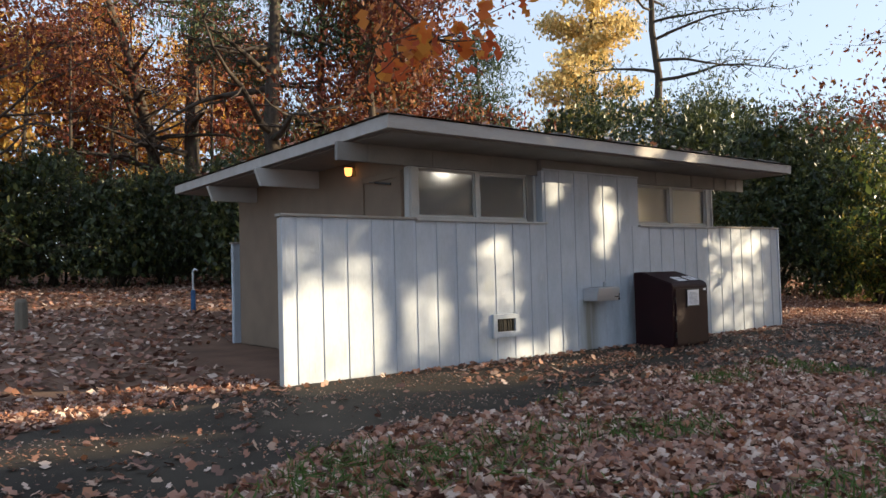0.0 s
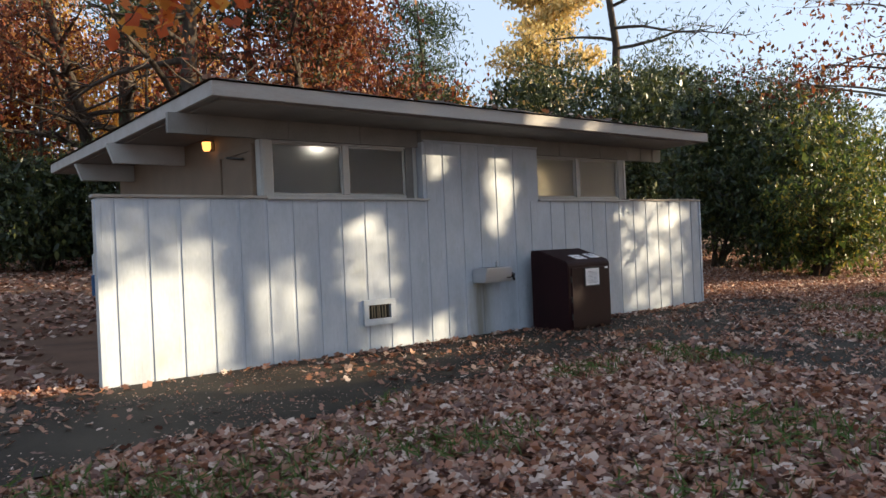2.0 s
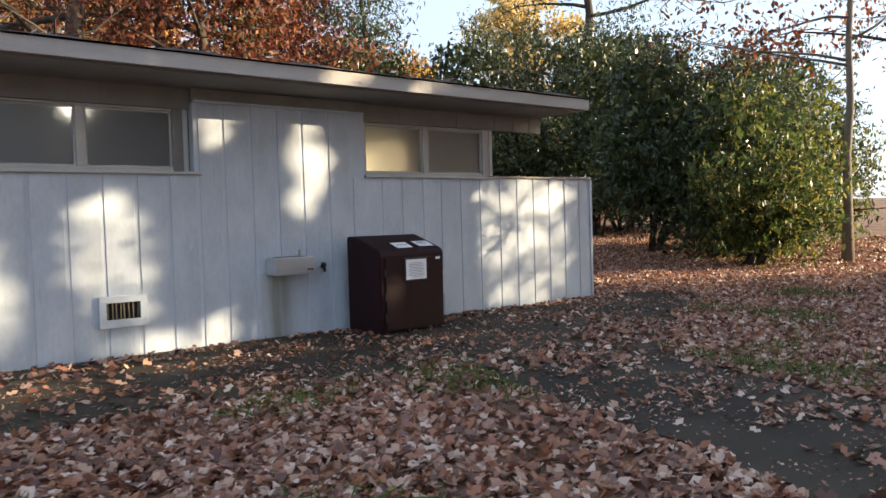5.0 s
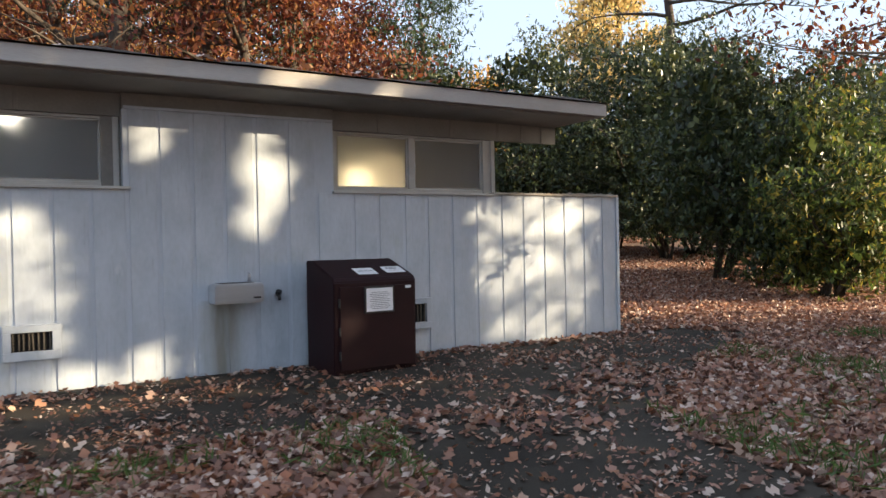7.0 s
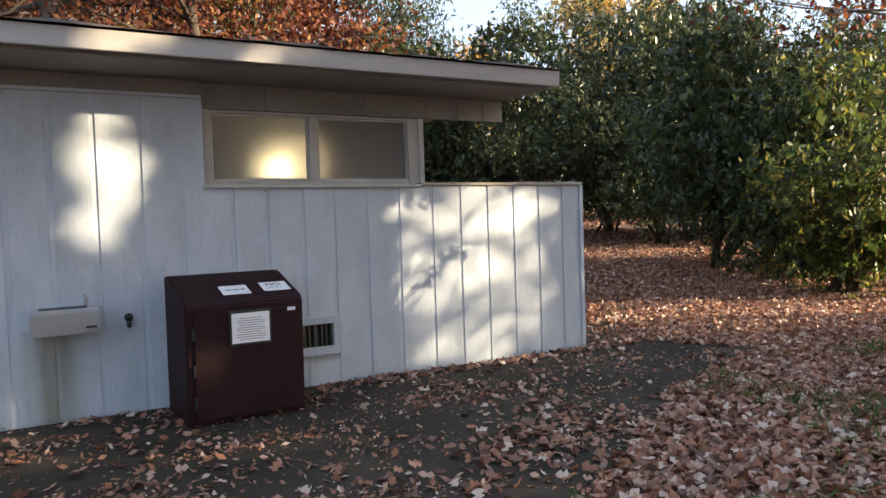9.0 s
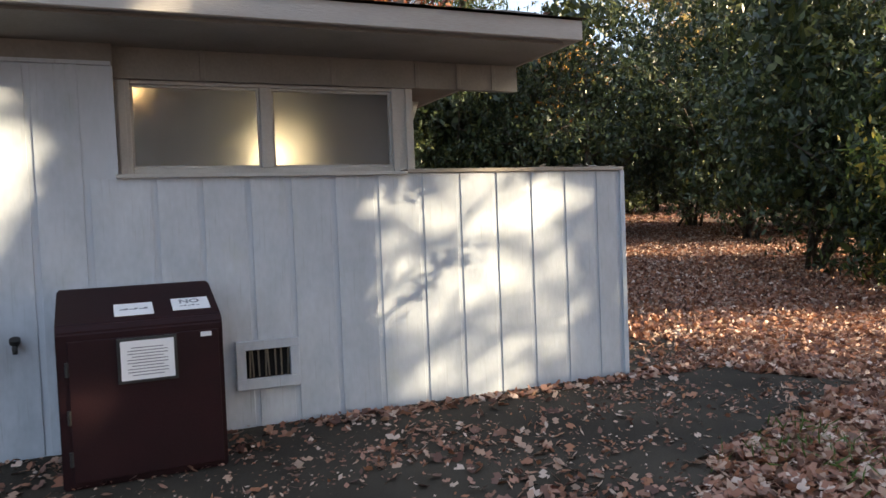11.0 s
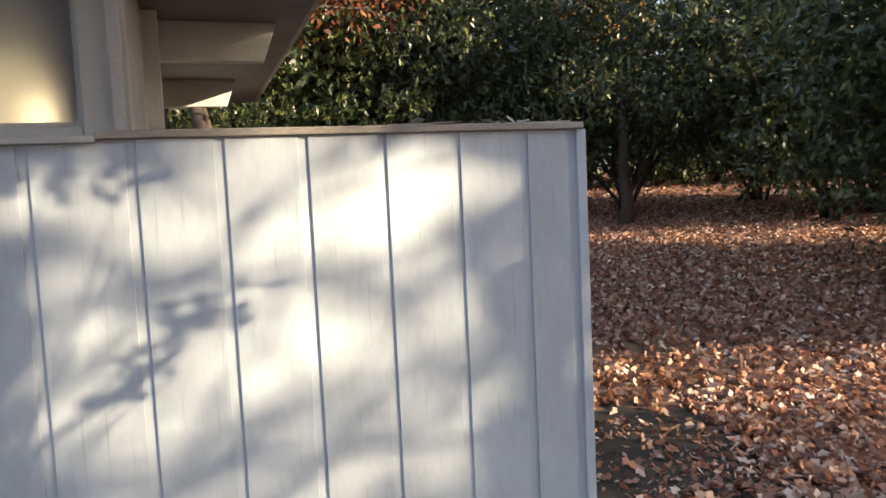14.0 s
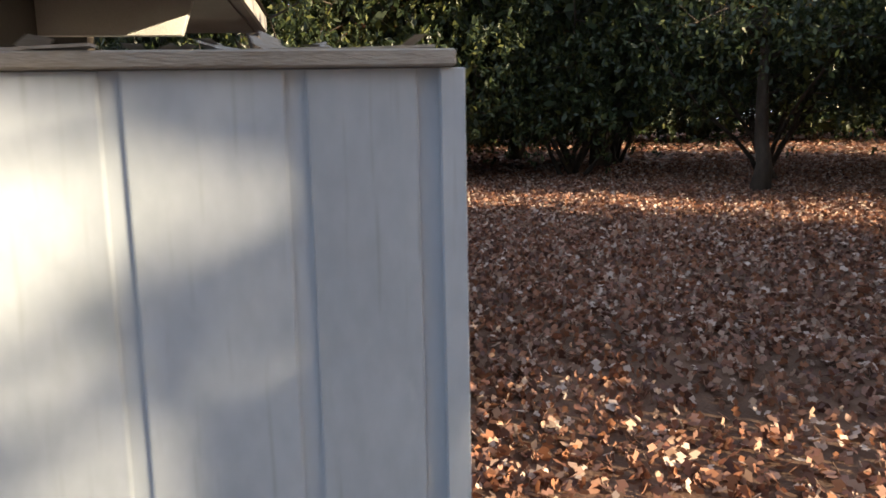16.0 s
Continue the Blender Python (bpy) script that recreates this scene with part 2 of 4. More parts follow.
def ground_z(x, y):
    back = soft((y - 1.5 + 0.35 * max(0, x - 10)) * 0.8) / 0.8
    z = -0.035 - 0.012 * max(0, -y - 0.5) + 0.055 * min(back, 45) - 0.03 * math.exp(-((y - 1) / 2) ** 2)
    if 0 < x < 11.2 and -0.5 < y < 9.5:
        f = min(1, max(0, (y - 6.6) / 2.9))
        z = min(z, -0.03) * (1 - f) + z * f
    return z + 0.03 * noise.noise(Vector((x * 0.35, y * 0.35, 0))) * min(1, abs(y) / 2)


def sheet(name, xs, ys, inside=None, lift=0.0):
    bm = bmesh.new()
    grid = {}
    for i, x in enumerate(xs):
        for j, y in enumerate(ys):
            grid[i, j] = bm.verts.new((x, y, ground_z(x, y) + lift))
    for i in range(len(xs) - 1):
        for j in range(len(ys) - 1):
            cx, cy = (xs[i] + xs[i + 1]) / 2, (ys[j] + ys[j + 1]) / 2
            if inside is None or inside(cx, cy):
                bm.faces.new((grid[i, j], grid[i + 1, j], grid[i + 1, j + 1], grid[i, j + 1]))
    bmesh.ops.delete(bm, geom=[v for v in bm.verts if not v.link_faces], context="VERTS")
    return bm


def paved(x, y):
    """Whether the asphalt apron in front of the building, or the path that leads off it, covers a place."""
    w = 0.22 * noise.noise(Vector((x * 0.9, y * 0.9, 3))) + 0.1 * noise.noise(Vector((x * 3, y * 3, 5)))
    if x < 6:
        edge = -2.75 - 0.5 * max(0, -0.4 - x)
    else:
        edge = -3.9 + 0.72 * max(0, x - 7.9) - 0.42 * max(0, x - 10.2)
    upper = (0.1 - 0.62 * max(0, -1.3 - x)) if x < 0 else (1.5 if x > 11.2 else 0.4)
    front = edge + w < y < upper + w and -7.5 < x < 12.5 + w * 2 - 0.25 * (y + 1) * (1 if y < -1 else 0.3)
    spur = abs(x - (6.75 + 0.22 * (y + 3.5))) < 1.0 + w and -9.5 < y < -2
    return front or spur


far = [-400, -200, -110, -70, -48, -34]
xs = far + [-26 + i * 0.8 for i in range(90)] + [50, 62, 85, 130, 220, 400]
ys = far + [-26 + i * 0.8 for i in range(96)] + [56, 70, 95, 140, 220, 400]
tagged(part("ground", sheet("ground", xs, ys), SOIL, smooth=True), "brown earth with leaf mould and thin grass", "ground", kind="structure")
px, py = [-8 + i * 0.12 for i in range(196)], [-9.6 + i * 0.12 for i in range(98)]
tagged(part("pavement", sheet("pavement", px, py, paved, 0.016), ASPHALT, smooth=True), "worn dark asphalt apron with ragged edges", "pavement", kind="structure")

# ---- building ----
LOW, TOP, SOFF, ROOF = 1.97, 2.80, 2.97, 3.15
X_END, WL, WR, ML, MR = 11.2, 1.95, 9.05, 4.345, 6.655
building = empty("restroom_building", "grey-blue board-and-batten restroom building with a flat roof", "building")
GROOVES = (0.2, 0.55, 0.9, 1.256, 1.6, 1.953, 2.297, 2.64, 2.993, 3.349, 3.705, 4.056, 4.4, 4.71, 5.052, 5.39, 5.739, 6.11, 6.46, 6.92, 7.25, 7.61, 7.935, 8.3, 8.675, 9.081, 9.441, 9.802, 10.163, 10.527, 10.881, 11.147)
front = part("front_wall", boxes((0.03, X_END - 0.03, 0.011, 0.1, -0.1, LOW + 0.0148), (ML, MR, 0.0115, 0.26, LOW, TOP + 0.001)), PAINT, building, "grey-blue painted channel-board wall")
for x0, x1 in zip((0.06,) + GROOVES, GROOVES):
    # boards with open channels between them
    mid = (x0 + x1) / 2
    part("board", boxes((x0, x1 - 0.044, 0, 0.0108, -0.06 - 0.01 * rng.uniform(), TOP if ML < mid < MR + 0.1 and x1 < MR + 0.1 else LOW + (0.0145 if mid > 8.95 or mid < 1.9 else 0)), bevel=0.002), BATTEN, front)


def batten_mesh(h, m):
    bm = boxes((-0.02, 0.02, -0.012, 0.0, 0, h), bevel=0.003)
    me = bpy.data.meshes.new("batten")
    bmesh.ops.recalc_face_normals(bm, faces=bm.faces)
    bm.to_mesh(me)
    bm.free()
    me.materials.append(m)
    return me


low_me, frieze_me = batten_mesh(LOW, BATTEN), batten_mesh(0.235, SOFFIT_SHADE)
part("corner_board", boxes((0.0, 0.058, -0.012, 0.0108, -0.05, LOW), bevel=0.003), BATTEN, front)
part("corner_board", boxes((11.148, X_END, -0.012, 0.0108, -0.05, LOW + 0.0145), bevel=0.003), BATTEN, front)
part("end_board", boxes((0.004, 0.029, 0.0112, 0.12, -0.05, LOW), bevel=0.003), TRIM, front)
part("end_board", boxes((X_END - 0.029, X_END + 0.002, 0.0112, 0.14, -0.05, LOW - 0.014), bevel=0.003), TRIM, front)
for x0, x1 in ((-0.015, 1.948), (8.932, X_END - 0.02)):
    part("cap_board", boxes((x0, x1, -0.03, 0.14, LOW + 0.016, LOW + 0.05), bevel=0.004), CAP, front, "weathered cap board on the screen wall")
for k in range(7):
    x, l = 10.25 + 0.12 * k, rng.uniform(0.15, 0.4)
    sp = part("splinter", boxes((-l / 2, l / 2, -0.018, 0.018, 0, 0.006)), CAP, front, "splintered grey wood on the cap")
    sp.location, sp.rotation_euler = (min(x, 11.15 - l / 2), rng.uniform(-0.01, 0.1), LOW + 0.0515), (0, -rng.uniform(0.0, 0.05), rng.normal(0, 0.12))
part("head_trim", boxes((ML + 0.01, MR - 0.01, -0.022, 0.011, TOP + 0.001, TOP + 0.03), bevel=0.003), BATTEN, front)
part("frieze", boxes((ML, MR, 0.012, 0.26, TOP + 0.0015, SOFF - 0.003)), SOFFIT_SHADE, building, "shaded grey frieze board under the eave")

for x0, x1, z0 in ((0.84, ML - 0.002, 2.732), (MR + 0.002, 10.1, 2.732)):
    frieze = part("frieze", boxes((x0, x1, 0.1, 0.17, z0, SOFF - 0.003)), SOFFIT_SHADE, building, "shaded grey frieze board under the eave")
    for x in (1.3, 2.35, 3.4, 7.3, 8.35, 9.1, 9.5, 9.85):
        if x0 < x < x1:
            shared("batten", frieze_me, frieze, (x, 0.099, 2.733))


def window(x0, x1, mid, glass_l, glass_r):
    """A two-pane window band with frame, sill and frosted panes."""
    w = empty("window", "", "")
    w.parent = building
    zb, zt = 2.056, 2.722
    for fb in ((x0, glass_l, 0.14, 0.26, LOW + 0.031, 2.731), (glass_r, x1, 0.14, 0.26, LOW + 0.031, 2.731), (mid - 0.047, mid + 0.047, 0.15, 0.25, zb, zt - 0.02),
               (glass_l + 0.001, glass_r - 0.001, 0.15, 0.255, LOW + 0.031, zb - 0.001), (glass_l + 0.001, glass_r - 0.001, 0.15, 0.255, zt - 0.019, 2.731)):
        # left window's right frame takes the darker paint for its shaded reveal
        part("frame", boxes(fb, bevel=0.004), SOFFIT_SHADE if fb[0] == glass_r and x1 < 5 else TRIM, w, "grey painted window frame")
    part("sill", boxes((max(x0, 1.97) - 0.02, min(x1 + 0.07, 8.93), -0.042, 0.2, LOW + 0.001, LOW + 0.03), bevel=0.004), TRIM, w)
    part("side_trim", boxes((x0 + 0.02, x0 + 0.075, 0.12, 0.139, LOW + 0.03, 2.73), bevel=0.003), TRIM, w)
    part("side_trim", boxes((x1 - 0.075, x1 - 0.02, 0.12, 0.139, LOW + 0.03, 2.73), bevel=0.003), TRIM, w)
    for a, c in ((glass_l, mid - 0.047), (mid + 0.047, glass_r)):
        pane = part("pane", boxes((a + 0.001, c - 0.001, 0.2, 0.206, zb + 0.001, zt - 0.021)), GLASS, w, "frosted glass pane")
        pane.visible_shadow = False
        for sb in ((a + 0.001, a + 0.022, zb, zt - 0.021), (c - 0.022, c - 0.001, zb, zt - 0.021), (a + 0.0225, c - 0.0225, zb, zb + 0.02), (a + 0.0225, c - 0.0225, zt - 0.04, zt - 0.021)):
            part("sash", boxes((sb[0], sb[1], 0.178, 0.199, sb[2], sb[3])), TRIM, w)
    return w


window(1.95, 4.343, 3.18, 2.12, 4.155)
window(6.658, 9.07, 7.79, 6.765, 8.875)

# body of the building behind the front: side walls, partition, rear wall, rooms
BACK = 6.1
part("side_wall", boxes((WL, WL + 0.1, 0.262, BACK, -0.1, SOFF - 0.003)), SHADED_TAN, building, "tan side wall, its paint darkened for shade")
part("side_wall", boxes((WR - 0.1, WR, 0.262, 1.9, -0.1, SOFF - 0.003)), TRIM, building, "grey painted side wall")
part("side_wall", boxes((WR - 0.55, WR - 0.45, 1.9, BACK, -0.1, SOFF - 0.003)), DIM_INSIDE, building, "shaded grey wall of the recess")
part("return_wall", boxes((WR - 0.549, WR - 0.101, 1.8, 1.9, -0.1, SOFF - 0.003)), DIM_INSIDE, building)
part("rear_wall", boxes((WL + 0.1, WR - 0.551, BACK - 0.1, BACK, -0.1, SOFF - 0.003)), PAINT, building)
part("inner_wall", boxes((5.3, 5.4, 0.101, BACK - 0.101, -0.1, SOFF - 0.003)), DIM_INSIDE, building)
part("inner_wall", boxes((WL + 0.101, 5.299, 2.2, 2.3, -0.1, SOFF - 0.003)), DIM_INSIDE, building)
part("floor_slab", boxes((WL, WR, 0.1, BACK, -0.12, -0.02)), DIM_INSIDE, building)
for x, side, mt in ((WL, -1, SHADED_TAN),):
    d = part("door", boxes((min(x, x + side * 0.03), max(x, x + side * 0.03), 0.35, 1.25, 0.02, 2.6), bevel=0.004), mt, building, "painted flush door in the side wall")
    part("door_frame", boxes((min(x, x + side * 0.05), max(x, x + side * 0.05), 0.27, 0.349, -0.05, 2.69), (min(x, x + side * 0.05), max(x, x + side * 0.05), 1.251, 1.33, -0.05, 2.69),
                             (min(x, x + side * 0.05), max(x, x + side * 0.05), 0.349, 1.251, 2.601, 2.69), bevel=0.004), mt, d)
    part("closer_arm", tube(bmesh.new(), [(x + side * 0.06, 0.5, 2.52), (x + side * 0.16, 0.75, 2.56), (x + side * 0.06, 1.05, 2.6)], [0.014, 0.014, 0.014], 6), DARK, d, "dark door closer arm")
    part("handle", tube(bmesh.new(), [(x + side * 0.03, 0.44, 1.0), (x + side * 0.09, 0.44, 1.0)], [0.025, 0.03]), STEEL, d, "steel door knob")
part("corner_post", boxes((WR - 0.005, WR + 0.1, 1.9, 2.0, -0.05, SOFF - 0.004), bevel=0.004), TRIM, building)
# rear screen walls
for x0, x1 in ((1.85, 3.0), (8.0, 10.6)):
    rs = part("rear_screen_wall", boxes((x0, x1, BACK + 0.12, BACK + 0.2, -0.1, 1.95)), PAINT, building, "grey rear screen wall of boards")
    for k in range(int((x1 - x0) / 0.3565) + 1):
        shared("batten", low_me, rs, (x0 + 0.03 + 0.3565 * k, BACK + 0.119, -0.03))
    part("cap_board", boxes((x0 - 0.02, x1 + 0.02, BACK + 0.08, BACK + 0.24, 1.952, 1.985), bevel=0.004), CAP, rs)

# roof
RX0, RX1, RY0, RY1 = 0.98, 10.19, -0.86, 7.0
part("roof_deck", boxes((RX0 + 0.04, RX1 - 0.04, RY0 + 0.04, RY1 - 0.04, SOFF + 0.024, ROOF + 0.01), (RX0 + 0.12, RX1 - 0.12, RY0 + 0.1, RY1 - 0.12, SOFF, SOFF + 0.023)), SOFFIT_SHADE, building, "boarded roof deck with shaded soffit")
for fb in ((RX0, RX1, RY0, RY0 + 0.038), (RX0, RX1, RY1 - 0.038, RY1), (RX0, RX0 + 0.038, RY0 + 0.039, RY1 - 0.039), (RX1 - 0.038, RX1, RY0 + 0.039, RY1 - 0.039)):
    part("fascia", boxes((*fb, SOFF + 0.02, ROOF - 0.002), bevel=0.004), FASCIA, building, "weathered grey fascia board")
bm = bmesh.new()
nx, ny = 64, 50
gv = {}
for i in range(nx + 1):
    for j in range(ny + 1):
        x, y = RX0 - 0.03 + (RX1 - RX0 + 0.06) * i / nx, RY0 - 0.03 + (RY1 - RY0 + 0.06) * j / ny
        e = min(i, j, nx - i, ny - j)
        gv[i, j] = bm.verts.new((x, y, ROOF + (0.012 if e == 0 else 0.06 + 0.03 * noise.noise(Vector((x * 2, y * 2, 0)))) + 0.008 * noise.noise(Vector((x * 6, y * 6, 2)))))
for i in range(nx):
    for j in range(ny):
        bm.faces.new((gv[i, j], gv[i + 1, j], gv[i + 1, j + 1], gv[i, j + 1]))
part("roofing", bm, ROOFING, building, "dark roofing strewn with dead leaves")
for yl, out, yr in ((2.7, 1.1, 2.2), (5.2, 0.95, 4.9)):
    for x0, x1, tip, y in ((WL - out, WL, WL - out, yl), (WR - 0.449, WR + out - 0.2, WR + out - 0.2, yr)):
        bm = boxes((x0, x1, y, y + 0.09, 2.69, SOFF - 0.003))
        for v in bm.verts:
            if abs(v.co.x - tip) < 0.01 and v.co.z < 2.8:
                v.co.x += 0.1 if tip < 5 else -0.1
        bmesh.ops.bevel(bm, geom=list(bm.edges), offset=0.004, segments=1, affect="EDGES")
        part("beam", bm, TRIM, building, "grey outrigger beam under the roof")
# vents low in the wall
def vent(x, z, h):
    v = empty("vent", "", "")
    v.parent = building
    w = 0.5
    part("frame", boxes((x, x + w, -0.05, -0.003, z, z + 0.085), (x, x + w, -0.05, -0.003, z + h - 0.07, z + h), (x, x + 0.075, -0.05, -0.003, z + 0.085, z + h - 0.07),
                        (x + w - 0.075, x + w, -0.05, -0.003, z + 0.085, z + h - 0.07), bevel=0.003), BATTEN, v, "painted vent frame")
    # flat black panel on the wall, drawn as the shaded recess
    part("backing", boxes((x + 0.07, x + w - 0.07, -0.008, -0.0035, z + 0.08, z + h - 0.06)), VOID, v, "black panel standing in for the vent opening's shade")
    for k in range(8):
        lean = 0.006 * rng.normal()
        sl = part("slat", boxes((-0.006, 0.006, -0.026, -0.0085, 0, h - 0.157)), WOOD, v)
        sl.location, sl.rotation_euler = (x + 0.098 + 0.043 * k + lean, 0, z + 0.086), (0, 4 * lean, 0)


vent(3.24, 0.305, 0.34)
vent(7.43, 0.285, 0.385)
# lamp on the side wall and ceiling lamps in the rooms
wl = empty("wall_lamp", "small lit wall lamp with an amber glass", "lamp", at=(WL, 1.6, 2.82))
part("back_plate", boxes((-0.012, 0, -0.06, 0.06, -0.06, 0.08), bevel=0.003), DARK, wl)
part("shade", tube(bmesh.new(), [(-0.09, 0, -0.06), (-0.09, 0, -0.03), (-0.09, 0, 0.06)], [0.04, 0.055, 0.06], 12), WARM, wl, "amber glass shade", True)
part("cap", tube(bmesh.new(), [(-0.09, 0, 0.061), (-0.09, 0, 0.09)], [0.07, 0.04], 12), DARK, wl)
cl = empty("ceiling_lamp", "round lit ceiling lamp inside the room", "lamp", "room lamps", at=(3.35, 1.2, SOFF))
part("globe", tube(bmesh.new(), [(0, 0, -0.2), (0, 0, -0.15), (0, 0, -0.06), (0, 0, -0.03)], [0.04, 0.09, 0.1, 0.07], 14), BULB, cl, "white glass globe", True)
part("base", tube(bmesh.new(), [(0, 0, -0.029), (0, 0, 0)], [0.08, 0.08], 14), DARK, cl)

wc = empty("ceiling_lamp", "small warm ceiling lamp inside the room", "lamp", "room lamps", at=(6.78, 1.5, SOFF))
part("globe", tube(bmesh.new(), [(0, 0, -0.14), (0, 0, -0.1), (0, 0, -0.03)], [0.03, 0.07, 0.06], 12), AMBER, wc, "amber glass globe", True)
part("base", tube(bmesh.new(), [(0, 0, -0.029), (0, 0, 0)], [0.065, 0.065], 12), DARK, wc)
# added lamp: stands in for daylight through an opening behind the frosted panes
rl = empty("wall_lamp", "added lamp standing in for daylight at the back of the room", "lamp", at=(8.34, 3.1, 2.4))
part("globe", tube(bmesh.new(), [(0, 0, -0.14), (0, 0, -0.08), (0, 0, 0.08), (0, 0, 0.14)], [0.07, 0.13, 0.13, 0.07], 14), PANE_GLOW, rl, "added warm globe glowing behind the panes", True)
part("bracket", tube(bmesh.new(), [(0.1, 0, 0), (0.16, 0, 0.02)], [0.02, 0.02], 8), DARK, rl)

# ---- drinking fountain ----
fountain = empty("drinking_fountain", "brushed steel drinking fountain mounted on the wall", "drinking fountain", at=(5.17, -0.005, 0.755))
bm = boxes((0, 0.52, -0.33, 0, 0, 0.2))
for v in bm.verts:
    if v.co.z < 0.1 and v.co.y < -0.2:
        v.co.y += 0.04
bmesh.ops.bevel(bm, geom=list(bm.edges), offset=0.012, segments=2, affect="EDGES")
part("basin_box", bm, STEEL, fountain)
part("basin_rim", boxes((0.02, 0.5, -0.31, -0.06, 0.201, 0.215), bevel=0.005), STEEL, fountain)
# no hollow: a flat dark plate gives the bowl its shade
part("basin", boxes((0.06, 0.42, -0.28, -0.08, 0.2155, 0.218)), DARK, fountain, "dark plate drawn as the shade in the fountain's bowl")
part("spout", tube(bmesh.new(), [(0.43, -0.07, 0.215), (0.43, -0.07, 0.28), (0.42, -0.1, 0.3), (0.41, -0.13, 0.285)], [0.018, 0.016, 0.016, 0.014]), STEEL, fountain, "bubbler spout", True)
part("name_plate", boxes((0.4, 0.48, -0.324, -0.318, 0.05, 0.068)), DARK, fountain)
tap = empty("hose_tap", "dark brass hose tap on the wall", "tap", at=(5.93, -0.02, 0.78))
part("body", tube(bmesh.new(), [(0, 0.02, 0.03), (0, -0.05, 0.03), (0, -0.08, 0.01), (0, -0.085, -0.03)], [0.016, 0.02, 0.02, 0.016]), DARK, tap, smooth=True)
part("wheel", tube(bmesh.new(), [(0, -0.05, 0.045), (0, -0.065, 0.075)], [0.036, 0.036], 12), DARK, tap)
part("flange", tube(bmesh.new(), [(0, 0.02, 0.03), (0, 0.01, 0.03)], [0.035, 0.035], 10), STEEL, tap)

# ---- maroon bin ----
bin_ = empty("recycling_bin", "dark maroon bin with a sloping lid on the asphalt", "bin", at=(6.26, -0.9, -0.045))
bin_.rotation_euler = (0, 0, radians(2))
bm = bmesh.new()
prof = ((0, 0), (-0.02, 0.985), (0.02, 1.035), (0.56, 1.215), (0.72, 1.21), (0.72, 0))
for x in (-0.015, 0.985):
    for y, z in prof:
        bm.verts.new((x, y, z + 0.02))
bm.verts.ensure_lookup_table()
n = len(prof)
bm.faces.new(bm.verts[:n])
bm.faces.new(bm.verts[n:])
for i in range(n):
    bm.faces.new((bm.verts[i], bm.verts[(i + 1) % n], bm.verts[n + (i + 1) % n], bm.verts[n + i]))
bmesh.ops.bevel(bm, geom=list(bm.edges), offset=0.012, segments=2, affect="EDGES")
part("body", bm, MAROON, bin_)
part("door", boxes((0.05, 0.955, -0.034, -0.012, 0.07, 0.955), bevel=0.004), MAROON, bin_, "maroon front door of the bin")
for z in (0.18, 0.44, 0.74):
    part("hinge", tube(bmesh.new(), [(0.042, -0.03, z), (0.042, -0.03, z + 0.09)], [0.012, 0.012]), DARK, bin_)
part("skid", boxes((0.03, 0.1, 0.03, 0.7, 0, 0.02)), DARK, bin_)
part("skid", boxes((0.88, 0.95, 0.03, 0.7, 0, 0.02)), DARK, bin_)


def paper(name, label, at, rot, w, h, lines, parent):
    p = part(name, boxes((0, w, 0, h, 0, 0.003)), PAPER, parent, label)
    p.location, p.rotation_euler = at, rot
    for i in range(lines):
        y = h * (0.82 - 0.7 * i / max(1, lines - 1))
        l = w * (0.38 if i % 3 else 0.3)
        part("print_line", boxes((w / 2 - l, w / 2 + l, y - h * 0.012, y + h * 0.012, 0.0035, 0.004)), INK, p)
    return p


slope = math.atan2(0.18, 0.54)
part("notice_frame", boxes((0.33, 0.69, -0.05, -0.0345, 0.66, 0.95), bevel=0.003), DARK, bin_)
paper("notice", "white printed notice sheet", (0.35, -0.051, 0.68), (radians(90), 0, 0), 0.32, 0.25, 10, bin_)
first_sign = paper("lid_sign", "white hand-lettered sign on the bin lid", (0.33, 0.08, 1.078), (slope, 0, 0), 0.24, 0.19, 0, bin_)
for k, w in enumerate((0.03, 0.022, 0.028, 0.02, 0.03, 0.022)):
    part("pen_stroke", boxes((0.035 + 0.03 * k, 0.035 + 0.03 * k + w, 0.085, 0.1 + 0.012 * (k % 2), 0.0035, 0.004)), INK, first_sign)
second_sign = paper("lid_sign", "white sign with hand-lettered word on the bin lid", (0.69, 0.1, 1.085), (slope, 0, 0), 0.24, 0.19, 0, bin_)
word = bpy.data.curves.new("lettering", "FONT")
word.body, word.size, word.align_x, word.extrude, word.offset = "NO", 0.085, "CENTER", 0.0005, 0.002
word.materials.append(INK)
lettering = new("lettering", word)
lettering.parent, lettering.location = second_sign, (0.115, 0.105, 0.004)
for k, w in enumerate((0.02, 0.016, 0.02, 0.016, 0.02)):
    part("pen_stroke", boxes((0.05 + 0.026 * k, 0.05 + 0.026 * k + w, 0.055, 0.065 + 0.01 * (k % 2), 0.0035, 0.004)), INK, second_sign)
part("sticker", boxes((0.84, 0.91, -0.0385, -0.0345, 0.915, 0.945)), PAPER, bin_, "small white sticker")

# ---- plants ----


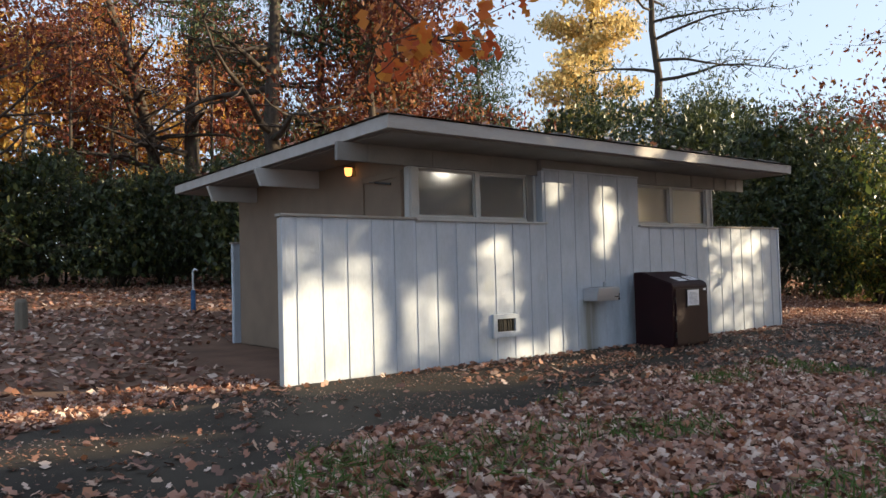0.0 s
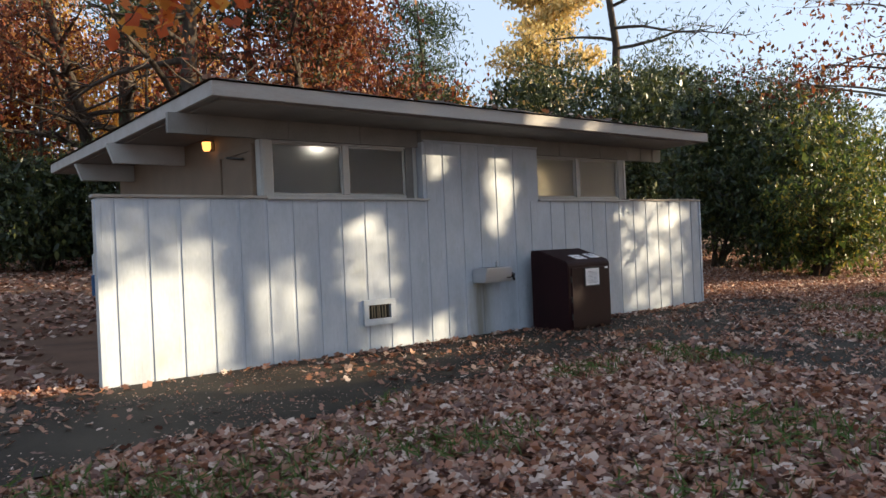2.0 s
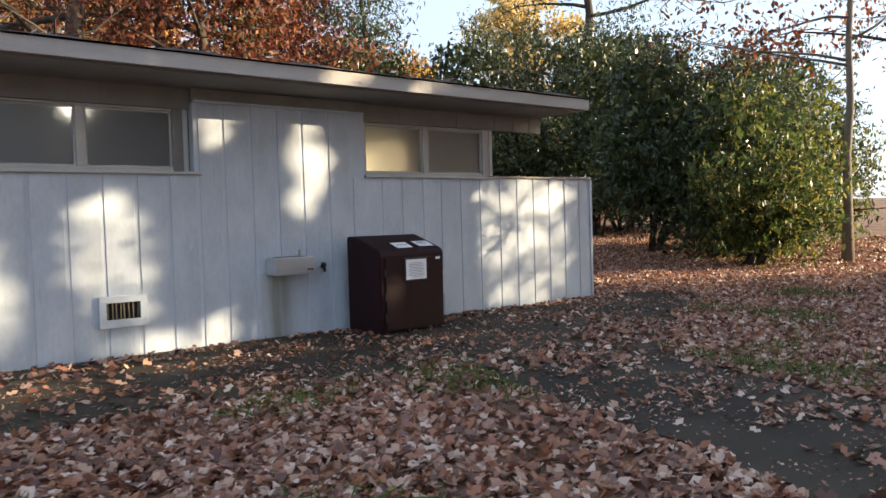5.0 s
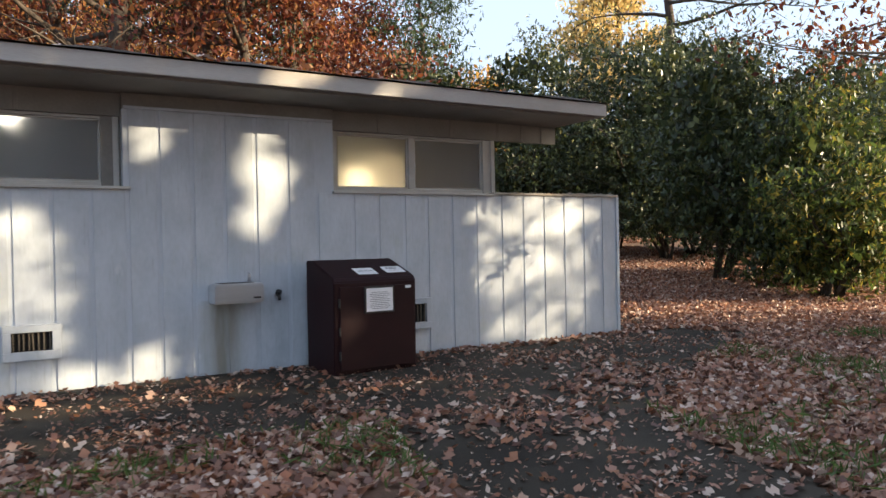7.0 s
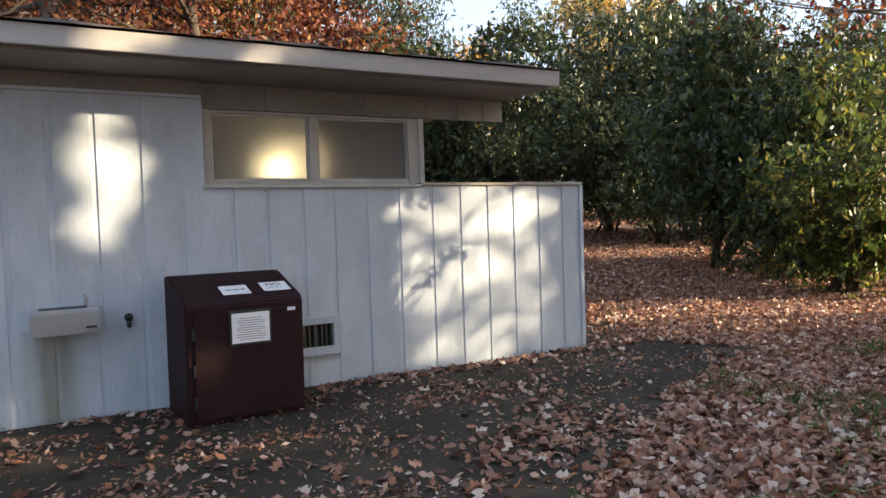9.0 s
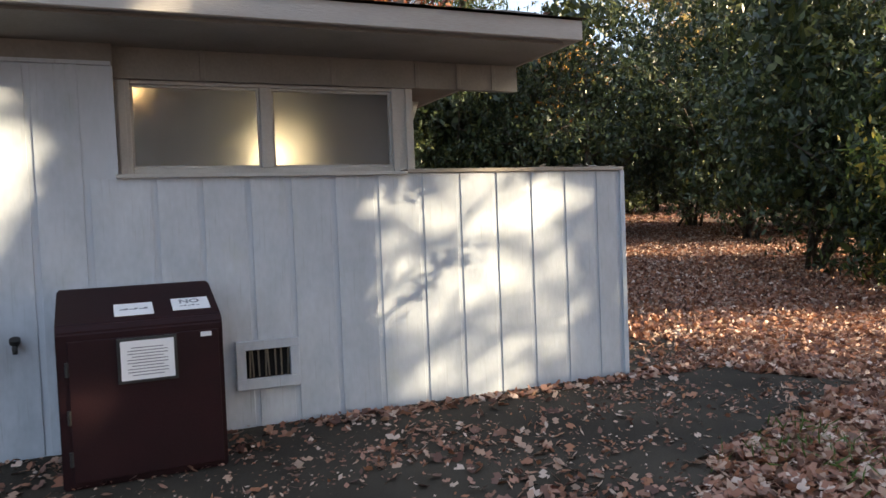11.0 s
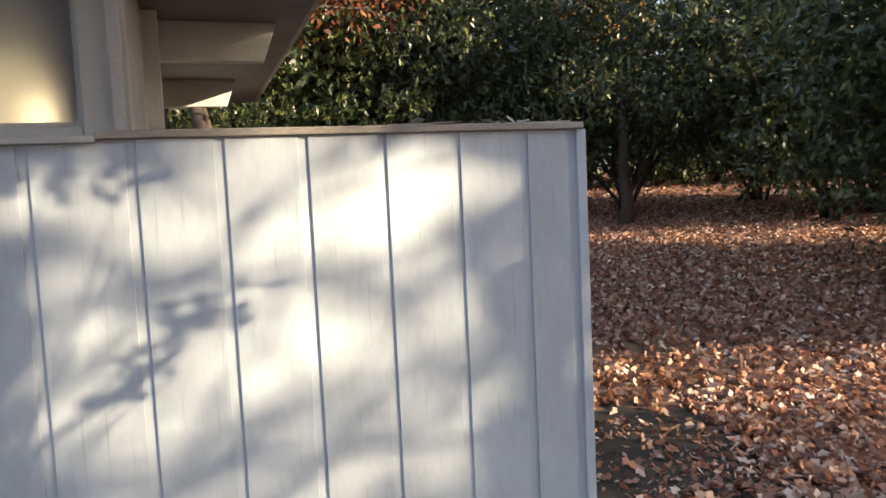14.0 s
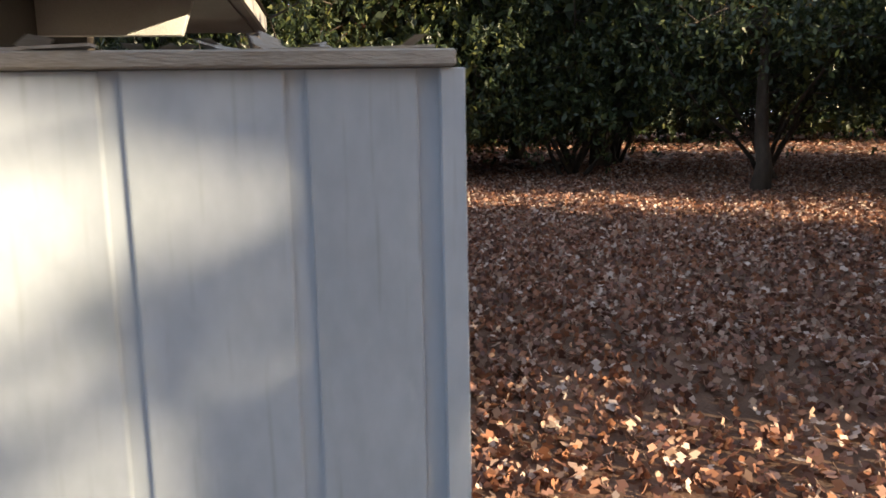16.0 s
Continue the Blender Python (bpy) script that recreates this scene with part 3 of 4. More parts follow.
def leaf_cloud(name, centres, size, material, parent=None, label="", flat=0.0, slim=0.5, star=False):
    """One mesh of many single leaves, each turned its own way; flat: 1 lies level, 0 any way."""
    c = np.asarray(centres, float)
    n = len(c)
    yaw, tip, roll = rng.uniform(0, 6.283, n), rng.normal(0, 1 - flat * 0.82, n), rng.normal(0, 1 - flat * 0.75, n)
    u = np.stack([np.cos(yaw) * np.cos(tip), np.sin(yaw) * np.cos(tip), np.sin(tip)], 1)
    side = np.stack([-np.sin(yaw), np.cos(yaw), np.zeros(n)], 1)
    up = np.cross(u, side)
    w = side * np.cos(roll)[:, None] + up * np.sin(roll)[:, None]
    nrm = np.cross(u, w)
    s = (size * rng.uniform(0.6, 1.35, n))[:, None]
    if star:
        prof = [(-0.5, 0.0), (-0.24, 0.38), (-0.02, 0.15), (0.2, 0.36), (0.55, 0.0), (0.2, -0.34), (-0.02, -0.15), (-0.24, -0.4)]
        curl = rng.uniform(-0.1, 0.55, n)[:, None]
    else:
        prof = [(-0.5, 0.0), (0.0, slim / 2), (0.5, 0.0), (0.0, -slim / 2)]
        curl = np.full((n, 1), 0.12)
    k = len(prof)
    v = np.stack([c + s * (a * u + b * w + curl * (a * a + b * b) * nrm) for a, b in prof], 1).reshape(-1, 3)
    me = bpy.data.meshes.new(name)
    me.vertices.add(n * k)
    me.vertices.foreach_set("co", v.ravel().astype(np.float32))
    me.loops.add(n * k)
    me.loops.foreach_set("vertex_index", np.arange(n * k, dtype=np.int32))
    me.polygons.add(n)
    me.polygons.foreach_set("loop_start", np.arange(0, n * k, k, dtype=np.int32))
    me.update(calc_edges=True)
    me.materials.append(material)
    ob = new(name, me)
    ob.parent = parent
    return tagged(ob, label)


def limb_path(start, way, length, steps, droop, wobble):
    pts, p, d = [Vector(start)], Vector(start), Vector(way).normalized()
    for _ in range(steps):
        d = (d + Vector(rng.normal(0, wobble, 3)) + Vector((0, 0, droop))).normalized()
        p = p + d * (length / steps)
        pts.append(p.copy())
    return pts


def tree(at, height, radius, leaves, count, size, label, lean=(0, 0), first=0.35, reach=3.0, limbs=14, rise=0.35, bark=None, cluster=0.55, droop=-0.02, category="tree",
         group="", name="tree", slim=0.5, keep=None):
    """Tapered trunk, limbs with twigs, and a crown of single leaves about the twigs."""
    x, y = at
    t = empty(name, label, category, group, at=(x, y, ground_z(x, y) - 0.05))
    bm = bmesh.new()
    n = 9
    trunk = [Vector((lean[0] * (i / n) ** 1.3 * height + (0.12 * rng.normal() * radius * 3 if i else 0), lean[1] * (i / n) ** 1.3 * height + (0.12 * rng.normal() * radius * 3 if i else 0), height * i / n)) for i in range(n + 1)]
    tube(bm, trunk, [radius * (1.35 if i == 0 else 1) * (1 - 0.85 * i / n) for i in range(n + 1)], 10)
    part("trunk", bm, bark or BARK, t, smooth=True)
    spots = []
    for k in range(limbs):
        bm = bmesh.new()
        f = first + (1 - first) * (k + rng.uniform(0, 1)) / limbs
        i = min(int(f * n), n - 1)
        p = trunk[i].lerp(trunk[i + 1], f * n - i)
        a = rng.uniform(0, 6.283)
        l = reach * (1.15 - 0.75 * (f - first) / (1 - first)) * rng.uniform(0.7, 1.2)
        pts = limb_path(p, (math.cos(a), math.sin(a), rise + rng.normal(0, 0.12)), l, 6, droop, 0.13)
        r0 = radius * (1 - 0.8 * f) * 0.5
        tube(bm, pts, [max(0.008, r0 * (1 - 0.85 * j / 6)) for j in range(7)], 6)
        spots += pts[2:]
        for j in range(2, 7):
            for _ in range(2):
                a2 = rng.uniform(0, 6.283)
                tw = limb_path(pts[j], (math.cos(a2), math.sin(a2), rng.uniform(-0.1, 0.5)), l * rng.uniform(0.2, 0.4), 3, droop, 0.25)
                tube(bm, tw, [max(0.005, r0 * 0.28), max(0.004, r0 * 0.18), 0.004, 0.003], 4)
                spots += tw[1:]
        part("limb", bm, bark or BARK, t, smooth=True)
    if count:
        sp = np.array([tuple(s) for s in spots])
        c = sp[rng.integers(0, len(sp), count)] + rng.normal(0, cluster, (count, 3)) * (1, 1, 0.7)
        if keep is not None:
            g = c + np.array(t.location)
            c = c[[keep(q) for q in g]]
        leaf_cloud("crown", c, size, leaves, t, slim=slim)
    return t


def bush(at, height, radius, leaves, count, label, size=0.145, low=0.1, group="evergreen bushes", core=0):
    """Many stems from the ground and whorls of leaves in uneven lobes."""
    x, y = at
    b = empty("bush", label, "bush", group, at=(x, y, ground_z(x, y) - 0.03))
    lobes = []
    for k in range(9):
        bm = bmesh.new()
        a, l = rng.uniform(0, 6.283), height * rng.uniform(0.45, 0.95)
        pts = limb_path((rng.normal(0, 0.15), rng.normal(0, 0.15), 0), (math.cos(a) * 0.45, math.sin(a) * 0.45, 1), l, 7, 0.02, 0.16)
        tube(bm, pts, [0.055 * (1 - 0.8 * j / 7) for j in range(8)], 6)
        for j in range(2, 8):
            a2 = rng.uniform(0, 6.283)
            tw = limb_path(pts[j], (math.cos(a2), math.sin(a2), 0.25), radius * rng.uniform(0.35, 0.8), 3, -0.03, 0.2)
            tube(bm, tw, [0.018, 0.013, 0.009, 0.006], 5)
            lobes += tw[1:]
        part("stem", bm, BARK, b, smooth=True)
    for _ in range(70):
        a, zz = rng.uniform(0, 6.283), rng.uniform(low, 1)
        rr = radius * math.sqrt(max(0.05, 1 - (2 * (zz - 0.42)) ** 2 * 0.8)) * rng.uniform(0.55, 1.12)
        lobes.append(Vector((math.cos(a) * rr, math.sin(a) * rr, zz * height)))
    lb = np.array([tuple(s) for s in lobes])
    lb = lb[lb[:, 2] > low * height]
    whorl = lb[rng.integers(0, len(lb), count // 6)] + rng.normal(0, 0.3, (count // 6, 3))
    c = np.repeat(whorl, 6, 0) + rng.normal(0, 0.05, (len(whorl) * 6, 3))
    leaf_cloud("foliage", c, size, leaves, b, slim=0.36)
    if core:
        a, zz = rng.uniform(0, 6.283, core), rng.uniform(low + 0.06, 0.9, core)
        rr = radius * 0.78 * np.sqrt(np.maximum(0.05, 1 - (2 * (zz - 0.42)) ** 2 * 0.8)) * np.sqrt(rng.uniform(0, 1, core))
        leaf_cloud("inner_foliage", np.stack([np.cos(a) * rr, np.sin(a) * rr, zz * height], 1), size * 2.1, leaves, b, slim=0.45)
    return b


# evergreen bushes beside and behind the building
for at, h, r, n in (((18.9, 4.3), 5.8, 2.2, 9000), ((24.5, 10.0), 8.2, 2.9, 8000), ((13.2, 15.6), 6.0, 2.6, 8000), ((16.2, 15.4), 7.2, 2.7, 8000), ((19.8, 13.2), 8.0, 2.8, 8000),
                    ((10.2, 16.5), 6.0, 2.8, 7000), ((22.3, 9.2), 7.4, 2.7, 8000), ((27.5, 6.6), 7.2, 3.2, 7000), ((7.2, 17.5), 5.0, 2.6, 6000), ((27.5, 11.5), 9.0, 3.4, 7000),
                    ((18, 17.5), 7.8, 3.2, 7000), ((14, 19), 7.0, 3.2, 7000), ((24.5, 14), 9.0, 3.4, 7000), ((32, 7.5), 7.6, 3.2, 7000)):
    bush(at, h, r, LAUREL, int(n * 2.7), "tall dark green evergreen laurel bush", low=0.2 if 17 < at[0] < 20 else 0.1, core=2600)
bush((18.9, 2.3), 4.7, 1.8, LAUREL, 17000, "dark green laurel bush beside the path", low=0.03, core=1200)
bush((17.9, 0.8), 4.1, 1.4, LAUREL_SUNLIT, 13000, "yellow-green sunlit bush at the path", low=0.02, core=300)
bush((23.4, 2.2), 4.8, 1.6, LAUREL_SUNLIT, 8000, "yellow-green sunlit bush behind the path", low=0.05, core=500)
for k in range(16):
    bush((-30 + 5.2 * k + rng.normal(0, 0.8), 40 + rng.uniform(0, 8) - 0.25 * k), rng.uniform(5, 8), 3.6, LAUREL, 3600, "far dark evergreen undergrowth", 0.45, 0.04, "far undergrowth")
for k in range(10):
    bush((-8 + 1.9 * k, 24.5 - 0.55 * k + 1.2 * (k % 2)), 4.4 + 0.5 * (k % 3), 2.0, LAUREL, 9000, "dark evergreen bush at the wood's edge", 0.16, 0.04, core=2000)
for k in range(8):
    bush((15 + 2.9 * k, 25.5 - 0.9 * k + 1.3 * (k % 2)), 4.0 + 0.6 * (k % 3), 2.4, LAUREL, 6500, "dark undergrowth behind the tall bushes", 0.2, 0.02, "dark undergrowth", core=1800)
# small tree with a forked trunk under the bushes
tree((18.7, 11.6), 5.0, 0.16, LAUREL, 5000, 0.14, "small evergreen tree with a short dark trunk", first=0.28, reach=2.6, limbs=10, slim=0.4)

# trees behind the building
high = lambda z: (lambda q: q[2] > z + 1.2 * noise.noise(Vector(q) * 0.5))
for at, h, r, lf, n, lean, top, lab in (((7.7, 27.0), 21, 0.46, RUST, 3600, (0.09, 0.0), 10, "dark-trunked oak with rust-brown leaves"), ((7.4, 27.4), 19, 0.36, RUST, 2200, (-0.24, 0.0), 10.5, "leaning dark-trunked oak with rust leaves"),
                                        ((8.3, 27.0), 11.5, 0.26, RUST, 400, (-0.42, 0), 8, "leaning half-dead tree with bare limbs"), ((9.4, 13.0), 12, 0.24, RUST, 5200, (0, 0), 3, "oak with rust-red leaves behind the roof"),
                                        ((12.0, 16.0), 11, 0.24, RUST, 6500, (0, 0), 3, "oak with rust-red leaves behind the roof"), ((-1.0, 21), 15, 0.17, RUST, 2600, (0.02, 0), 8, "oak with rust-brown leaves"),
                                        ((16, 20), 10, 0.22, RUST, 4000, (0, 0), 3, "oak with dark red leaves"), ((25.5, -1.5), 14, 0.22, RUST, 1600, (-0.02, 0), 5, "thin tree with few brown leaves")):
    tree(at, h, r, lf, int(n * 2.2), 0.19, lab, lean, first=0.22 if at[0] < 8 else 0.38, reach=4.4, limbs=20, keep=high(top))
for k in range(9):
    tree((-5.6 + 1.75 * k + rng.normal(0, 0.3), 23 + rng.uniform(0, 7)), rng.uniform(13, 17), rng.uniform(0.1, 0.16), RUST, 1500, 0.2, "slender dark-trunked tree with rust leaves high up", (rng.normal(0, 0.03), 0), first=0.4, reach=2.6, limbs=9, keep=high(8), group="slender oaks")
tree((20.3, -0.25), 12, 0.12, RUST, 2400, 0.17, "slender pale-barked tree with hanging brown leaves", (0.02, 0), first=0.36, reach=4.2, limbs=14, bark=PALE_BARK, keep=high(4.5))
tree((6.2, 13.5), 16, 0.34, NEEDLE, 15000, 0.24, "pine with a thick trunk, dead limbs and dark green needles", first=0.28, reach=4.4, limbs=20, slim=0.2, rise=0.02, keep=high(8.2))
tree((9.0, 15.5), 14, 0.25, NEEDLE, 6500, 0.24, "pine with dark green needles behind the roof", first=0.4, reach=3.4, limbs=18, slim=0.22, rise=0.1)
tree((17.5, 17.0), 11, 0.22, NEEDLE, 9000, 0.26, "pine with dark green needles", first=0.25, reach=3.0, limbs=16, slim=0.22, rise=0.1)
tree((34.5, 20.0), 26, 0.36, NEEDLE, 3600, 0.35, "tall slender pine with bare lower limbs", first=0.3, reach=6.5, limbs=20, slim=0.2, rise=0.05, cluster=0.5)
tree((43.4, 33), 26, 0.4, PALE_GOLD, 24000, 0.4, "tall conical tree with golden foliage", first=0.06, reach=6.5, limbs=42, rise=0.1, cluster=0.5)
# far wood: thin trunks, gold and brown leaves
for k in range(34):
    x = -20 + 2.3 * k + rng.normal(0, 0.8)
    y = 34 + rng.uniform(0, 16) - 0.12 * k
    if 36 < x < 50:
        continue
    h = rng.uniform(13, 19) if x < 18 else rng.uniform(8, 11)
    tree((x, y), h, rng.uniform(0.12, 0.24), (GOLD, GOLD, RUST)[k % 3], 4200, 0.4, ("far tree with golden autumn leaves", "far tree with golden autumn leaves", "far tree with rust-brown leaves")[k % 3],
         (rng.normal(0, 0.02), 0), first=0.25, reach=3.2, limbs=12, bark=PALE_BARK if k % 2 else BARK, group="far wood", cluster=0.8)

# unseen trees placed behind the walk, crowns carved to dapple the low sun
# gaps: centre and half size, seen along the sun on the plane of the front wall, and how clear each is
GAPS = ((0.3, 0.2, 0.95, 0.9, 1.0), (1.0, 0.4, 0.46, 0.78, 1.0), (0.55, 1.5, 0.75, 0.42, 0.6), (1.82, 0.55, 0.17, 0.58, 0.95), (2.3, 0.66, 0.25, 0.58, 0.85), (3.42, 1.12, 0.46, 0.62, 0.85), (3.35, 0.3, 0.55, 0.34, 0.65),
        (4.52, 0.05, 0.25, 0.32, 1.0), (3.95, 0.0, 0.35, 0.25, 0.9), (4.6, 2.55, 0.23, 0.3, 1.0), (4.86, 2.82, 0.32, 0.2, 1.0), (6.15, 2.74, 0.45, 0.09, 0.7), (5.82, 2.2, 0.33, 0.5, 1.0), (5.72, 1.68, 0.21, 0.3, 1.0),
        (5.17, 0.04, 0.13, 0.24, 1.0), (1.2, -0.36, 2.4, 0.26, 1.0), (-0.1, -0.68, 1.3, 0.13, 1.0), (0.7, -0.99, 0.7, 0.09, 1.0), (3.1, -0.5, 1.1, 0.1, 1.0), (4.3, -0.77, 0.7, 0.09, 1.0), (-2.5, -0.06, 1.0, 0.3, 1.0), (-5.1, -0.78, 1.2, 0.22, 1.0),
        (9.68, 1.74, 1.08, 0.25, 0.74), (9.75, 0.75, 0.66, 0.4, 0.56), (9.6, 0.22, 0.95, 0.36, 0.6), (9.2, 1.1, 0.5, 0.3, 0.68), (9.6, 0.95, 1.0, 1.15, 0.52),
        (15.9, 0.45, 1.25, 1.2, 1.0), (14.4, 0.75, 0.7, 0.25, 1.0), (19.0, 2.4, 2.3, 2.4, 0.9), (20.2, 3.6, 0.7, 2.4, 0.7), (-8, 1.2, 3, 0.12, 0.9))


def shades(q):
    """False for a leaf that would hang in one of the crowns' gaps."""
    d = q[1] / to_sun.y
    x, z = q[0] - d * to_sun.x, q[2] - d * to_sun.z
    if q[2] < 2.6:
        return False
    wob = 1.1 + 0.4 * noise.noise(Vector((x * 2.2, z * 2.2, 0))) + 0.3 * noise.noise(Vector((x * 6, z * 6, 4)))
    for a, b, c, e, clear in GAPS:
        if ((x - a) / c) ** 2 + ((z - b) / e) ** 2 < wob:
            if clear < 0.9:  # partly lit gap: only some far leaves kept
                return q[1] < -16 and rng.uniform() > clear
            return False
    if x > 22 and z > 3.2:  # the far floor of the wood lies in stripes of sun
        return noise.noise(Vector((x * 0.12, z * 1.6, 8))) < -0.05
    return True


for k, (x, y) in enumerate(((9, -13), (12, -16), (15, -12.5), (18, -16.5), (23.7, -13), (24.2, -17), (26.3, -13.5), (30.8, -18), (20, -21), (27.4, -22), (14, -20.5), (32, -22), (8, -18), (37.5, -20))):
    tree((x, y), 12.5 + (k % 3) * 0.9, 0.15, RUST, 10500, 0.25, "broad unseen tree placed to dapple the sun", first=0.18, reach=3.6, limbs=11, cluster=0.95, group="lawn trees", keep=shades, rise=0.2)

# an unseen young oak added beside the path: sprays of a few leaves on its low limb shade the end of the wall
sapling = empty("tree", "unseen young oak with few leaves, added for its shadow", "tree", at=(16.4, -6.2, ground_z(16.4, -6.2) - 0.05))
part("trunk", tube(bmesh.new(), [(0, 0, 0), (0.05, 0, 1.6), (0, 0.06, 3.2), (0.1, 0, 5.0)], [0.07, 0.06, 0.045, 0.015]), BARK, sapling, smooth=True)
spray = []
for k, (x, z) in enumerate(((8.72, 1.82), (9.02, 1.8), (9.15, 1.9), (9.3, 1.2), (9.42, 1.25), (9.06, 1.11), (8.98, 0.94), (9.12, 1.0))):
    at = Vector((x, 0, z)) + to_sun * (7.0 + 0.15 * (k % 3)) - sapling.location
    root = Vector((0.03, 0.03, 2.4 + 0.1 * k))
    part("limb", tube(bmesh.new(), [root, root.lerp(at, 0.5) + Vector((0, 0, 0.12)), at], [0.012, 0.007, 0.003], 5), BARK, sapling, smooth=True)
    spray += [at + Vector(rng.normal(0, 0.045, 3)) for _ in range(7)]
leaf_cloud("leaves", [tuple(p) for p in spray], 0.1, RUST, sapling, "few brown leaves", star=True)

# a maple whose limb hangs over the start of the walk
maple = tree((-8.5, -6.5), 8, 0.2, ORANGE, 1800, 0.15, "young maple with orange leaves", first=0.4, reach=2.2, limbs=10, keep=shades)
bm = bmesh.new()
hang = []
root = Vector((0, 0, 4.4))
tip_way = Vector((8.2, 3.0, -1.15))
pts = [root + tip_way * (i / 8) + Vector((0, 0, 0.5 * math.sin(i / 8 * 3.1))) for i in range(9)]
tube(bm, pts, [0.06 * (1 - 0.85 * i / 8) for i in range(9)], 6)
for i in (5, 6, 7, 7, 8, 8, 8):
    for _ in range(4):
        a = rng.uniform(0, 6.283)
        tw = limb_path(pts[i], (math.cos(a), math.sin(a), -0.15), rng.uniform(0.3, 0.8), 3, -0.06, 0.2)
        tube(bm, tw, [0.008, 0.006, 0.004, 0.003], 4)
        hang += tw[1:]
part("long_limb", bm, BARK, maple, smooth=True)
hg = np.array([tuple(h) for h in hang])
leaf_cloud("limb_leaves", hg[rng.integers(0, len(hg), 170)] + rng.normal(0, 0.07, (170, 3)), 0.14, ORANGE, maple, "orange maple leaves", star=True)

# ---- fallen leaves and grass ----
def scatter(n, x0, x1, y0, y1, chance, lift=0.02):
    x, y, r = rng.uniform(x0, x1, n), rng.uniform(y0, y1, n), rng.uniform(0, 1, n)
    return [(a, b, ground_z(a, b) + lift + 0.025 * q) for a, b, q in zip(x, y, rng.uniform(0, 1, n)) if rng.uniform() < chance(a, b)]


def lawn(x, y):
    if 0 < x < 11.2 and -0.1 < y < 6.4:
        return 0
    patch = noise.noise(Vector((x * 0.5, y * 0.5, 9))) + 0.5 * noise.noise(Vector((x * 1.7, y * 1.7, 4)))
    if paved(x, y):
        drift = 0.55 * max(0, 1 - abs(y + 3.0) / 1.2) * max(0, min(1, (x - 4.8) * 1.5)) * max(0, min(1, 9.5 - x)) + 0.3 * max(0, min(1, (x - 11.9)))
        return 0.012 + 0.25 * max(0, patch) + max(0, drift * (0.6 + 1.2 * patch)) + ((0.75 if x > 8 else 0.12) if -0.3 < y < 0 else 0)
    return max(0.25, min(1, 0.8 + 0.5 * patch))


def stuff(ob, label, category):
    return tagged(ob, label, category, kind="stuff")


stuff(leaf_cloud("fallen_leaves", scatter(125000, -7, 16, -9.5, 1.0, lawn), 0.088, LITTER, flat=0.7, star=True), "brown curled fallen oak and maple leaves", "leaves")
stuff(leaf_cloud("fallen_leaves", scatter(30000, -20, 26, -22, -9.0, lambda x, y: max(0.1, 0.9 + (y + 9) * 0.06)), 0.14, LITTER, flat=0.7, slim=0.7), "brown fallen leaves across the lawn", "leaves")
stuff(leaf_cloud("fallen_leaves", scatter(14000, -18, -6.5, -10, 2, lawn), 0.13, LITTER, flat=0.7, slim=0.7), "brown fallen leaves on the lawn", "leaves")
stuff(leaf_cloud("fallen_leaves", scatter(60000, -7, 16, -9.5, 1.0, lambda x, y: lawn(x, y) * (0.15 if paved(x, y) else 0.9)), 0.095, LITTER, flat=0.45, slim=0.5), "narrow dry curled leaves among the others", "leaves")
stuff(leaf_cloud("fallen_leaves", scatter(30000, 4, 34, 16.5, 30, lawn), 0.17, LITTER, flat=0.7, slim=0.7), "brown fallen leaves behind the bushes", "leaves")
stuff(leaf_cloud("fallen_leaves", scatter(125000, 9, 26, 0.0, 17, lawn), 0.078, LITTER, flat=0.15, star=True), "brown fallen leaves under the bushes", "leaves")
stuff(leaf_cloud("fallen_leaves", scatter(36000, -16, 9, 1.0, 26, lawn), 0.15, LITTER, flat=0.8, slim=0.7), "brown fallen leaves at the wood's edge", "leaves")
stuff(leaf_cloud("fallen_leaves", scatter(26000, 15, 34, -8, 2.5, lawn), 0.12, LITTER, flat=0.2, slim=0.7), "brown fallen leaves beside the path", "leaves")
stuff(leaf_cloud("fallen_leaves", scatter(13000, 11.6, 19, -2.8, 1.2, lambda x, y: 0 if paved(x, y) else 0.9), 0.085, LITTER, flat=0.05, star=True), "crisp upright curled leaves beside the path", "leaves")
stuff(leaf_cloud("fallen_leaves", [(x, y, ROOF + 0.075 + 0.01 * q) for x, y, q in zip(rng.uniform(1.0, 10.1, 1500), rng.uniform(-0.85, 6.9, 1500), rng.uniform(0, 1, 1500))], 0.1, LITTER, flat=0.8, star=True), "brown leaves lying on the roof", "leaves")
stuff(leaf_cloud("fallen_leaves", [(x, y, LOW + 0.062) for x, y in zip(rng.uniform(10.3, 11.15, 14), rng.uniform(0.0, 0.12, 14))], 0.09, CAP, flat=0.9, star=True), "grey dead leaves on the wall's cap", "leaves")


